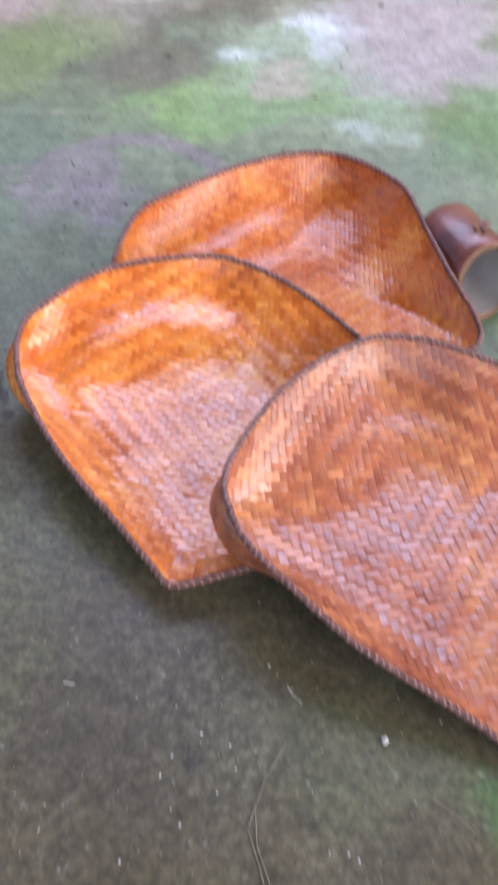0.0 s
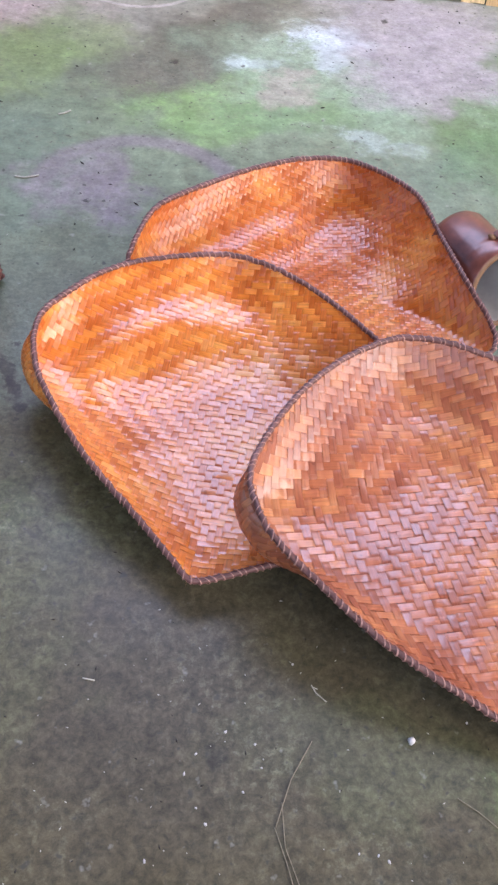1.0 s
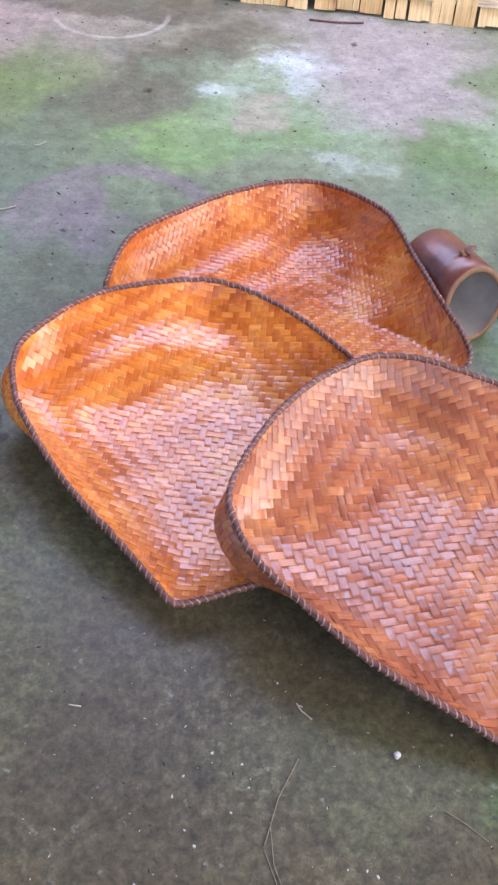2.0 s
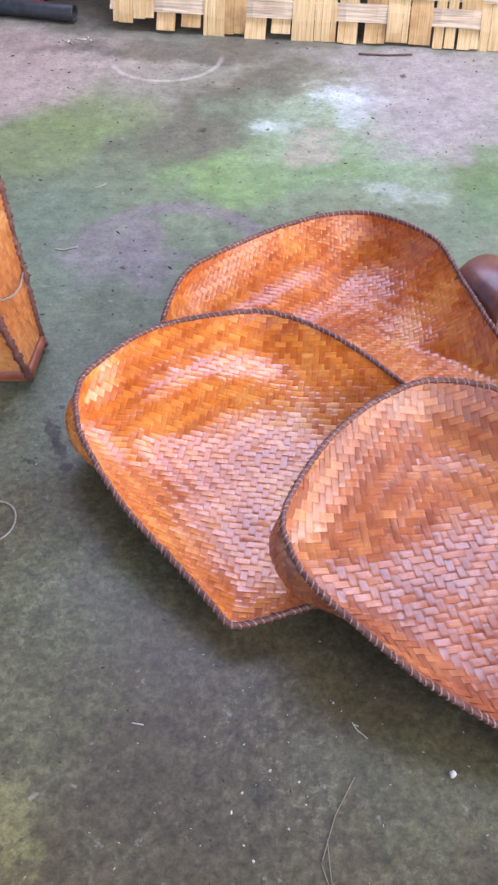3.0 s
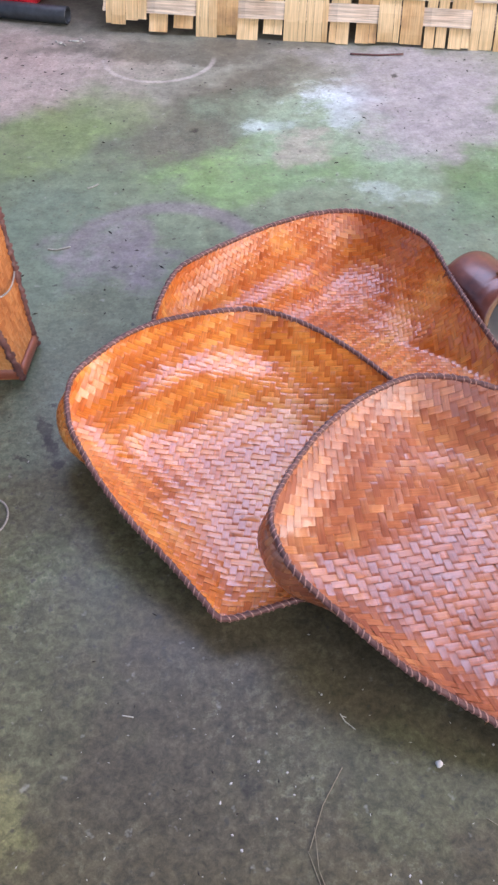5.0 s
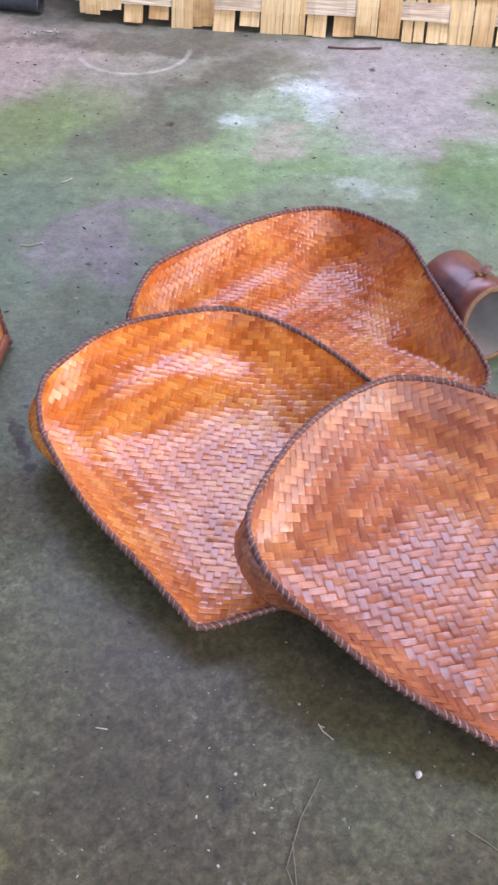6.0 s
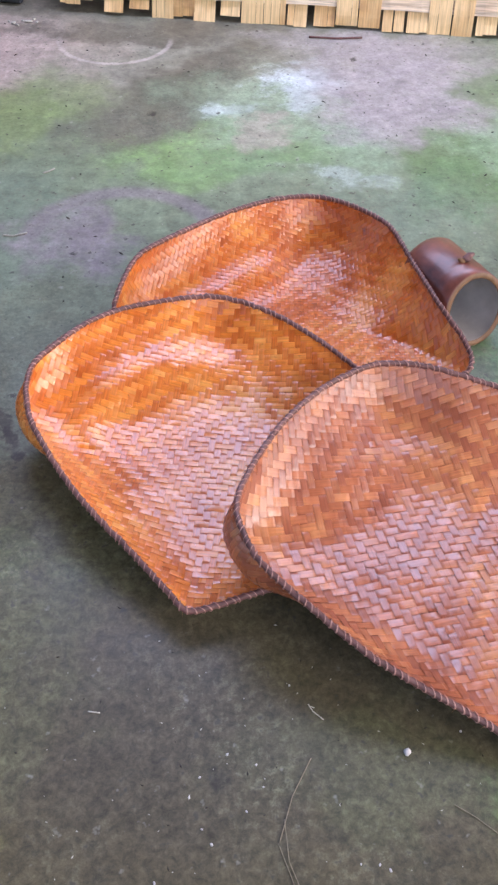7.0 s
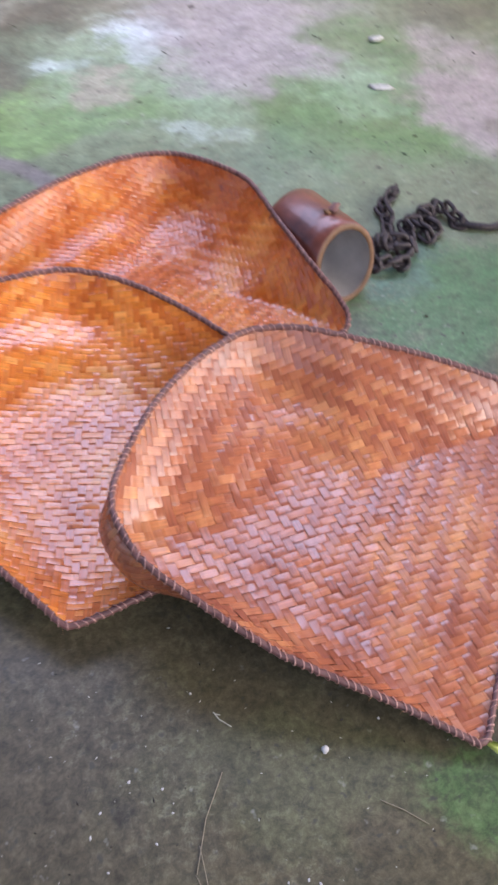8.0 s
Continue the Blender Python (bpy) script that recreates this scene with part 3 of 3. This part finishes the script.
        0.370, 0.705, 0.012, 0.03, 0.5, 0.360, 0.680, 0.010, 0.03, 0.5, 0.200, 0.620, 0.010, 0.05, 0.5,
        0.050, 0.557, 0.032, 0.10, 0.5,
    ),
    (0.0, 0.78), (0.019, 0, 0.035), -8, STRIP, "glossy orange woven bamboo winnowing tray with a dark laced rim", 5, 0.0083, (0, 0), (0.20, 0.55),
)
winnowing_tray(
    dots(
        0.326, 0.363, 0.012, 0.03, 0.5, 0.318, 0.355, 0.012, 0.03, 0.5, 0.306, 0.364, 0.015, 0.03, 0.5, 0.247, 0.400, 0.032, 0.06, 0.5, 0.149, 0.450, 0.062, 0.08, 0.4,
        0.071, 0.510, 0.090, 0.10, 0.15, 0.032, 0.547, 0.105, 0.13, -0.36, 0.013, 0.606, 0.110, 0.15, -0.42,
        0.029, 0.661, 0.110, 0.17, 0.1, 0.070, 0.734, 0.110, 0.17, 0.4, 0.122, 0.793, 0.110, 0.18, 0.4,
        0.188, 0.836, 0.110, 0.20, 0.15, 0.249, 0.836, 0.110, 0.20, 0.2, 0.314, 0.820, 0.100, 0.20, 0.45,
        0.402, 0.798, 0.080, 0.18, 0.5, 0.490, 0.770, 0.055, 0.14, 0.5, 0.590, 0.735, 0.014, 0.04, 0.5,
        0.580, 0.710, 0.012, 0.03, 0.5, 0.460, 0.550, 0.012, 0.03, 0.5, 0.364, 0.424, 0.012, 0.03, 0.5,
    ),
    (0.27, 0.62), (0.0218, -0.0577, 0.030), 13, STRIP_RED, "reddish-brown woven bamboo winnowing tray lying on another tray", 8, 0.0097, (6, -6), (0.08, 0.48),
)


# ---- bamboo tube ----
def bamboo_tube(mouth, far, radius, label):
    mouth, far = Vector(mouth), Vector(far)
    top = empty("bamboo_tube", (mouth.x, mouth.y, 0))
    tagged(top, label, "bamboo tube")
    length = (far - mouth).length
    turn = (far - mouth).to_track_quat("Z", "Y").to_matrix().to_4x4()
    place = Matrix.Translation(mouth - Vector((mouth.x, mouth.y, 0))) @ turn

    slant = math.tan(radians(18))

    def lathe(name, rings, material, text=""):
        n = 40
        verts, faces = [], []
        for r, z in rings:
            for k in range(n):
                a = 2 * math.pi * k / n
                p = Vector((r * math.cos(a), r * math.sin(a), 0))
                cut = slant * ((place.to_3x3() @ p).z + radius)
                p.z = z + cut if name == "cut_edge" else max(z, cut + min(z, 0.002))
                verts.append(place @ p)
        for i in range(len(rings) - 1):
            for k in range(n):
                faces.append((i * n + k, i * n + (k + 1) % n, (i + 1) * n + (k + 1) % n, (i + 1) * n + k))
        if rings[-1][0] < 0.02:
            faces.append(tuple((len(rings) - 1) * n + k for k in range(n)))
        return put(name, mesh_of(name, verts, faces), material, top, text)

    r, w = radius, 0.0088
    skin = lathe("outside", [(r - 0.001, 0.0015), (r, 0.004), (r, 0.052), (r * 1.003, 0.060), (r * 1.010, 0.063), (r * 0.998, 0.066), (r, 0.072), (r * 0.997, 0.09), (r * 1.0, length - 0.012), (r * 0.93, length - 0.003), (r * 0.8, length), (0.01, length + 0.001)], CULM, "dark polished outside of a bamboo culm")
    lathe("cut_edge", [(r - 0.001, 0.0015), (r - 0.0025, 0.0), (r - w + 0.0015, 0.0), (r - w, 0.002)], CUT, "pale orange cut edge")
    lathe("inside", [(r - w, 0.002), (r - w, 0.055), (r - w - 0.001, length - 0.008)], PITH, "pale grey inside")
    lathe("septum", [(r - w - 0.0015, length - 0.009), (r * 0.5, length - 0.006), (0.01, length - 0.005)], SEPTUM, "closed end inside the tube, coloured dark for the shade there")
    # stub of a side branch
    stub = place @ Vector((0, 0, 0.062)) + Vector((0.004, 0.006, radius))
    pts = [stub + Vector(d) * 0.001 for d in ((0, 0, -4), (1, 1, 4), (5, 2, 9), (11, 3, 11))]
    put("branch_stub", tube_mesh("branch_stub", pts, [0.0075, 0.0065, 0.005, 0.002], 8), BINDING, skin, "dark dried branch stub")
    pts = [stub + Vector(d) * 0.001 for d in ((-3, 0, -3), (-7, -1, 3), (-12, -1, 5))]
    put("branch_stub", tube_mesh("branch_stub", pts, [0.005, 0.004, 0.0015], 8), CUT, skin, "pale torn branch scar")
    return top


bamboo_tube((0.378, 1.000, 0.0545), (0.316, 1.130, 0.0545), 0.0535, "dark brown polished bamboo tube lying on its side")


# ---- chain ----
def chain(points, label):
    pts = [Vector(p) for p in points]
    run = [0.0]
    for a, b in zip(pts, pts[1:]):
        run.append(run[-1] + (b - a).length)
    top = empty("chain", (pts[0].x, pts[0].y, 0))
    tagged(top, label, "chain")
    org = Vector((pts[0].x, pts[0].y, 0))
    long, wire = 0.0115, 0.0033
    oval = []
    for k in range(16):
        a = 2 * math.pi * k / 16
        oval.append((math.cos(a) * 0.0062 + (0.0055 if math.cos(a) > 0 else -0.0055), math.sin(a) * 0.0072, 0))
    link_mesh = tube_mesh("link", oval, wire, 6, True)
    rng = random.Random(4)
    count = int(run[-1] / long)
    for i in range(count):
        d = (i + 0.5) * long
        k = max(j for j in range(len(run) - 1) if run[j] <= d)
        f = (d - run[k]) / (run[k + 1] - run[k])
        p = pts[k].lerp(pts[k + 1], f)
        way = pts[k + 1] - pts[k]
        ob = put("link", link_mesh, IRON, top)
        roll = 90 * (i % 2) + rng.uniform(-40, 40)
        tall = 0.0105 if i % 2 else 0.0060
        ob.matrix_local = Matrix.Translation(p - org + Vector((rng.uniform(-0.004, 0.004), rng.uniform(-0.004, 0.004), tall))) @ pose(0, 0, 0, 0, 0, math.degrees(math.atan2(way.y, way.x)) + rng.uniform(-14, 14)) @ pose(0, 0, 0, roll, 0, 0) @ Matrix.Scale(rng.uniform(0.95, 1.15), 4)
    return top


chain([(0.531, 1.262, 0), (0.512, 1.240, 0), (0.493, 1.216, 0), (0.489, 1.178, 0), (0.479, 1.143, 0), (0.455, 1.122, 0.004), (0.442, 1.090, 0), (0.438, 1.060, 0), (0.458, 1.066, 0.012), (0.477, 1.064, 0), (0.488, 1.085, 0.010), (0.460, 1.092, 0.014), (0.475, 1.110, 0.012), (0.502, 1.105, 0.004), (0.512, 1.130, 0), (0.508, 1.158, 0.004), (0.528, 1.150, 0.012), (0.540, 1.124, 0), (0.556, 1.145, 0.004), (0.538, 1.172, 0.012), (0.560, 1.178, 0.006), (0.574, 1.206, 0), (0.588, 1.188, 0.008), (0.594, 1.162, 0), (0.615, 1.150, 0)], "dark rusty iron chain heaped on the floor")
tagged(put("iron_rod", tube_mesh("iron_rod", [(0.60, 1.155, 0.007), (0.645, 1.142, 0.006), (0.70, 1.150, 0.006), (0.80, 1.14, 0.006)], [0.006, 0.0055, 0.006, 0.005], 8), IRON), "thin rusty iron rod lying beside the chain", "rod")


# ---- woven bamboo panel ----
def woven_panel():
    a, b = Vector((-0.372, 2.262, 0)), Vector((1.30, 2.035, 0))
    along = (b - a).normalized()
    width = (b - a).length
    back = Vector((0, 0, 1)).cross(along).normalized()
    rise = (Vector((0, 0, 1)) + back * 0.46).normalized()
    face = along.cross(rise).normalized()
    top = empty("bamboo_mat", a)
    tagged(top, "split bamboo mat woven of broad pale strips, leaning at the back", "bamboo mat")
    rng = random.Random(11)
    vp, hp, tall = 0.0555, 0.068, 1.15

    def foot(x):
        return 0.018 * max(0.0, 1 - x / 0.45) + 0.001

    def strip(level, horizontal, centre, lo, hi, wide):
        """A strip of three or four split slats side by side."""
        verts, faces, uvs = [], [], []
        cuts = sorted(rng.uniform(0.15, 0.85) for _ in range(rng.choice((0, 1, 1, 2))))
        edges = [0.0, *cuts, 1.0]
        steps = 56 if not horizontal else int((hi - lo) / 0.0185)
        for e0, e1 in zip(edges, edges[1:]):
            if e1 - e0 < 0.06:
                continue
            gap = rng.uniform(0.004, 0.010)
            l0, h0 = lo + rng.uniform(-0.002, 0.002), hi + rng.uniform(-0.01, 0.01)
            base, tip = len(verts), steps
            proud = rng.uniform(-0.0006, 0.0006)
            for k in range(steps + 1):
                s = l0 + (h0 - l0) * k / steps
                z = level(s) * 0.0032 + proud
                for side, deep in ((e0 + gap, 0), (e1 - gap, 0), (e1 - gap, -0.002), (e0 + gap, -0.002)):
                    w = centre + (side - 0.5) * wide + math.sin(s * 9 + centre * 30) * 0.0012
                    p = (along * s + rise * w) if horizontal else (along * w + rise * s)
                    verts.append(p + face * (z + deep))
                    uvs.append((s + centre * 7, w + e0))
            for k in range(steps):
                for m in range(4):
                    i, j = base + 4 * k, (m + 1) % 4
                    faces.append((i + m, i + j, i + 4 + j, i + 4 + m))
            faces += [(base + 3, base + 2, base + 1, base), tuple(base + 4 * tip + m for m in range(4))]
        return put("bamboo_slat", mesh_of("bamboo_slat", verts, faces, uvs, False), SLAT_PALE if horizontal else SLAT, top)

    def over(i, j):
        return 1.0 if (i + 2 * (j % 2)) % 4 < 2 else -1.0

    def wave(value, pitch, get):
        p = value / pitch - 0.5
        k = math.floor(p)
        f = min(1.0, max(0.0, (p - k - 0.25) / 0.5))
        f = f * f * (3 - 2 * f)
        return (1 - f) * get(k) + f * get(k + 1)

    for i in range(int(width / vp)):
        x = (i + 0.5) * vp + rng.uniform(-0.004, 0.004)
        low = foot(x) + rng.uniform(-0.012, 0.017)
        strip(lambda s, i=i: wave(s - 0.022, hp, lambda j: over(i, j)), False, x, max(low, 0.001), tall + rng.uniform(-0.02, 0.02), vp * rng.uniform(0.84, 0.98))
    for j in range(int(tall / hp) - 1):
        z = 0.022 + (j + 0.5) * hp
        strip(lambda s, j=j: -wave(s, vp, lambda i: over(i, j)), True, z + (0.012 if j == 0 else 0), -0.02 + rng.uniform(-0.015, 0.02), width, hp * rng.uniform(0.58, 0.72))
    return top


woven_panel()


# ---- woven basket beside the trays ----
def basket():
    org = Vector((-0.45, 1.02, 0))
    top = empty("woven_basket", org)
    tagged(top, "tall orange woven bamboo basket with dark laced edges", "basket")
    low = [Vector(p) for p in ((-0.335, 0.955, 0.004), (-0.330, 1.030, 0.004), (-0.56, 1.060, 0.004), (-0.56, 0.945, 0.004))]
    high = [Vector(p) for p in ((-0.405, 0.905, 0.40), (-0.365, 1.075, 0.40), (-0.66, 1.10, 0.40), (-0.66, 0.90, 0.40))]
    rng = random.Random(21)
    pitch = 0.0098
    for k in range(4):
        a, b, c, d = low[k], low[(k + 1) % 4], high[(k + 1) % 4], high[k]
        n = (b - a).cross(d - a).normalized()
        if n.dot((a + c) / 2 - (sum(low, Vector()) + sum(high, Vector())) / 8) < 0:
            n = -n
        wide, tall = max((b - a).length, (c - d).length), (d - a).length
        cols, rows = max(4, int(wide / pitch)), int(tall / pitch)

        def at(u, v):
            return a.lerp(b, u).lerp(d.lerp(c, u), v)

        for family, count, cross in ((0, cols, rows), (1, rows, cols)):
            for i in range(count):
                verts, faces, uvs = [], [], []
                for s in range(2 * cross + 1):
                    j = s // 2
                    lev = (1 if (i + j) % 4 < 2 else -1) * (1 if family else -1)
                    for e in (0.0, 0.5, 1.0):
                        p, q = (i + e) / count, s / (2 * cross)
                        pt = at(p, q) if family == 0 else at(q, p)
                        verts.append(pt + n * (0.00035 * lev + (0.0002 if e == 0.5 else 0)) - org)
                        uvs.append((q * (tall if family == 0 else wide) + i, e * pitch))
                for s in range(2 * cross):
                    o = 3 * s
                    faces += [(o, o + 1, o + 4, o + 3), (o + 1, o + 2, o + 5, o + 4)]
                put("bamboo_strip", mesh_of("bamboo_strip", verts, faces, uvs), STRIP_TAN, top)
    for k in range(4):
        pts = [low[k].lerp(high[k], i / 90) + Vector([rng.uniform(-0.0012, 0.0012) for _ in range(3)]) for i in range(91)]
        put("edge_binding", tube_mesh("edge_binding", pts, [0.0042 + rng.uniform(0.001, 0.004) * (i % 2) for i in range(91)], 7, origin=org), BINDING, top, "dark laced corner edge")
        pts = [low[k].lerp(low[(k + 1) % 4], i / 12) + Vector((0, 0, 0.012)) for i in range(13)]
        put("base_band", tube_mesh("base_band", pts, 0.0050, 8, origin=org, squash=2.3), BAND, top, "reddish bamboo band round the base")
        pts = [high[k].lerp(high[(k + 1) % 4], i / 30) for i in range(31)]
        put("edge_binding", tube_mesh("edge_binding", pts, [0.0052 + 0.0022 * (i % 2) for i in range(31)], 7, origin=org), BINDING, top, "dark laced rim")
    # carrying loop of thin wire at one edge
    a, c = low[1].lerp(high[1], 0.32), low[0].lerp(high[0], 0.41) + Vector((-0.03, -0.012, 0))
    pts = [a.lerp(c, k / 16) + Vector((0.022, -0.006, -0.016)) * math.sin(math.pi * k / 16) for k in range(17)]
    put("wire_loop", tube_mesh("wire_loop", pts, 0.0014, 6, origin=org), WIRE, top, "thin pale wire loop")
    return top


basket()

# ---- things at the back ----
pipe_pts = [(-1.10, 2.475, 0.021), (-0.80, 2.405, 0.021), (-0.468, 2.318, 0.021)]


def open_pipe(start, end, radius):
    start, end = Vector(start), Vector(end)
    top = empty("plastic_pipe", (start.x, start.y, 0))
    tagged(top, "black plastic pipe lying on the floor with an open end", "pipe")
    turn = Matrix.Translation(start - Vector((start.x, start.y, 0))) @ (end - start).to_track_quat("Z", "Y").to_matrix().to_4x4()
    length, n = (end - start).length, 28
    rings = [(radius * 0.82, length * 0.2), (radius * 0.82, length - 0.002), (radius * 0.88, length), (radius * 0.97, length), (radius, length - 0.003), (radius, 0.0), (0.003, 0.0)]
    verts = [turn @ Vector((r * math.cos(2 * math.pi * k / n), r * math.sin(2 * math.pi * k / n), z)) for r, z in rings for k in range(n)]
    faces = [(i * n + k, i * n + (k + 1) % n, (i + 1) * n + (k + 1) % n, (i + 1) * n + k) for i in range(len(rings) - 1) for k in range(n)]
    faces.append(tuple(range(n)))
    put("pipe_wall", mesh_of("pipe_wall", verts, faces), RUBBER, top)


open_pipe(pipe_pts[0], pipe_pts[2], 0.021)


def red_can():
    bm = bmesh.new()
    bmesh.ops.create_cube(bm, size=1.0)
    bmesh.ops.scale(bm, vec=(0.20, 0.14, 0.24), verts=bm.verts)
    bmesh.ops.bevel(bm, geom=bm.edges[:], offset=0.022, segments=4, affect="EDGES", profile=0.6)
    bmesh.ops.translate(bm, vec=(0, 0, 0.12), verts=bm.verts)
    top = empty("red_container", (-0.66, 2.475, 0.0))
    top.rotation_euler = (0, 0, radians(-14))
    tagged(top, "red plastic container standing behind the black pipe", "container")
    body = part("body", bm, RED, top)
    bm = bmesh.new()
    bmesh.ops.create_cone(bm, cap_ends=True, segments=24, radius1=0.026, radius2=0.024, depth=0.03)
    bmesh.ops.translate(bm, vec=(0.05, 0, 0.255), verts=bm.verts)
    part("cap", bm, RED, body)


red_can()


# ---- small litter on the floor ----
def scrap(name, at, size, turn, material, label, category, seed):
    """A small irregular crumb, chip or pebble."""
    rng = random.Random(seed)
    bm = bmesh.new()
    bmesh.ops.create_icosphere(bm, subdivisions=2, radius=0.5)
    for v in bm.verts:
        v.co *= 1 + rng.uniform(-0.24, 0.24)
    bmesh.ops.scale(bm, vec=size, verts=bm.verts)
    low = min(v.co.z for v in bm.verts)
    bmesh.ops.translate(bm, vec=(0, 0, -low), verts=bm.verts)
    ob = part(name, bm, material)
    ob.matrix_world = pose(at[0], at[1], 0.0, 0, 0, turn)
    return tagged(ob, label, category)


def stalk(name, pts, radius, material, label, category):
    pts = [Vector(p) for p in pts]
    dense = []
    for a, b in zip(pts, pts[1:]):
        dense += [a.lerp(b, k / 5) for k in range(5)]
    dense.append(pts[-1])
    return tagged(put(name, tube_mesh(name, dense, radius, 6), material), label, category)


scrap("pebble", (0.177, 0.382), (0.0070, 0.0080, 0.006), 20, STONE, "small white pebble on the floor", "pebble", 1)
scrap("stone_chip", (-0.436, 2.199), (0.020, 0.008, 0.005), 10, PALE, "pale flake of plaster on the floor", "flake", 2)
scrap("stone_chip", (-0.47, 2.19), (0.012, 0.008, 0.005), 40, PALE, "small pale flake of plaster", "flake", 3)
for k, (cx, cy) in enumerate(((-0.45, 2.205), (-0.425, 2.215), (-0.415, 2.195), (-0.482, 2.20), (-0.46, 2.18))):
    scrap("stone_chip", (cx, cy), (0.008 + 0.001 * k, 0.005, 0.004), 35 * k, PALE, "small pale flake of plaster", "flake", 60 + k)
scrap("petal", (0.666, 1.811), (0.036, 0.022, 0.010), 15, PALE, "pale dried petal on the floor", "petal", 4)
scrap("petal", (0.616, 1.613), (0.050, 0.024, 0.003), -10, PALE, "pale dried petal on the floor", "petal", 5)
stalk("straw", [(-0.315, 1.498, 0.002), (-0.306, 1.503, 0.002), (-0.296, 1.514, 0.002)], 0.0014, PALE, "pale scrap of straw", "straw")
stalk("straw", [(-0.356, 1.294, 0.002), (-0.34, 1.292, 0.002), (-0.318, 1.302, 0.002)], 0.0012, PALE, "pale curved scrap of straw", "straw")
stalk("straw", [(-0.140, 0.434, 0.001), (-0.128, 0.432, 0.001)], 0.0007, PALE, "pale scrap of straw", "straw")
stalk("twig", [(0.084, 0.436, 0.001), (0.088, 0.428, 0.0015), (0.098, 0.419, 0.001)], 0.0006, PALE, "pale crooked twig on the floor", "twig")
stalk("twig", [(0.085, 0.434, 0.001), (0.090, 0.432, 0.001)], 0.0005, PALE, "pale crooked twig on the floor", "twig")
stalk("dry_straw", [(0.082, 0.379, 0.001), (0.061, 0.342, 0.001), (0.046, 0.299, 0.001)], 0.0004, STRAW, "long thin dry straw lying on the floor", "straw")
stalk("dry_straw", [(0.052, 0.321, 0.001), (0.054, 0.283, 0.001), (0.068, 0.245, 0.001)], 0.0004, STRAW, "long thin dry straw lying on the floor", "straw")
stalk("dry_straw", [(0.045, 0.299, 0.001), (0.055, 0.27, 0.001), (0.062, 0.245, 0.001)], 0.0004, STRAW, "long thin dry straw lying on the floor", "straw")
stalk("dry_straw", [(0.214, 0.330, 0.001), (0.232, 0.318, 0.001), (0.250, 0.302, 0.001)], 0.0004, STRAW, "thin dry straw lying on the floor", "straw")
stalk("stick", [(0.225, 2.120, 0.003), (0.29, 2.112, 0.003), (0.35, 2.118, 0.003)], 0.0022, BINDING, "thin brown stick below the bamboo mat", "stick")
stalk("wire_ring", [(-0.335 + 0.026 * math.cos(a / 4), 0.697 + 0.032 * math.sin(a / 4), 0.0016) for a in range(26)], 0.0014, WIRE, "small ring of thin wire on the floor", "wire ring")

blade_pts = [(0.322, 0.368, 0.002), (0.334, 0.350, 0.010), (0.350, 0.325, 0.008), (0.37, 0.295, 0.002)]
bv, bf = [], []
for k, (p, w) in enumerate(zip(blade_pts, (0.001, 0.005, 0.005, 0.001))):
    bv += [Vector(p) + Vector((-w, -w * 0.6, 0.001)), Vector(p) + Vector((0, 0, -0.0015)), Vector(p) + Vector((w, w * 0.6, 0.001)), Vector(p) + Vector((0, 0, -0.0022))]
    if k:
        o = 4 * k
        bf += [(o - 4 + m, o - 4 + (m + 1) % 4, o + (m + 1) % 4, o + m) for m in range(4)]
tagged(put("grass", mesh_of("grass_blade", bv, bf), BLADE), "fresh yellow-green grass blade by the tray", "grass")


def litter(name, count, material, spread, small, large, seed, label):
    rng = random.Random(seed)
    verts, faces = [], []
    for _ in range(count):
        x, y = rng.uniform(spread[0], spread[1]), rng.uniform(spread[2], spread[3])
        s = rng.uniform(small, large)
        a, st = rng.uniform(0, 6.28), rng.uniform(1, 2.6)
        base = len(verts)
        for dx, dy, dz in ((-st, 0, 0.1), (0, -0.7, 0.1), (st, 0, 0.1), (0, 0.7, 0.1), (0.2, 0, 0.8), (0, 0, -0.1)):
            verts.append((x + s * (dx * math.cos(a) - dy * math.sin(a)), y + s * (dx * math.sin(a) + dy * math.cos(a)), 0.0005 + s * dz))
        for k in range(4):
            faces += [(base + k, base + (k + 1) % 4, base + 4), (base + (k + 1) % 4, base + k, base + 5)]
    return tagged(put(name, mesh_of(name, verts, faces, None, False), material), label, "litter", kind="stuff")


for cx, cy in ((-0.027, 0.363), (-0.037, 0.344), (0.017, 0.329), (-0.025, 0.314), (-0.016, 0.300), (-0.067, 0.268), (0.119, 0.279), (0.136, 0.278), (0.145, 0.273), (0.066, 0.458), (0.028, 0.374), (0.235, 0.403), (0.0, 0.385), (0.034, 0.352)):
    k = random.Random(int(cx * 9000 + cy * 7000))
    scrap("chip", (cx, cy), (k.uniform(0.002, 0.0042), k.uniform(0.0016, 0.0026), 0.0014), k.uniform(0, 180), STONE, "tiny white chip on the floor", "chip", int(cy * 5000))["group"] = "white chips on the floor"
litter("pale_crumbs", 90, PALE, (-0.3, 0.4, 0.22, 0.50), 0.0004, 0.0010, 31, "pale crumbs and bits of straw scattered on the floor")
litter("pale_crumbs", 110, PALE, (-0.7, 0.9, 0.5, 2.2), 0.0005, 0.0014, 32, "pale crumbs scattered over the floor")
litter("dark_crumbs", 160, DIRT, (-0.7, 0.9, 0.9, 2.2), 0.0008, 0.0030, 33, "dark crumbs of soil scattered over the floor")
litter("dark_crumbs", 110, DIRT, (-0.35, 0.4, 0.22, 0.9), 0.0006, 0.0016, 34, "dark crumbs of soil scattered over the floor")
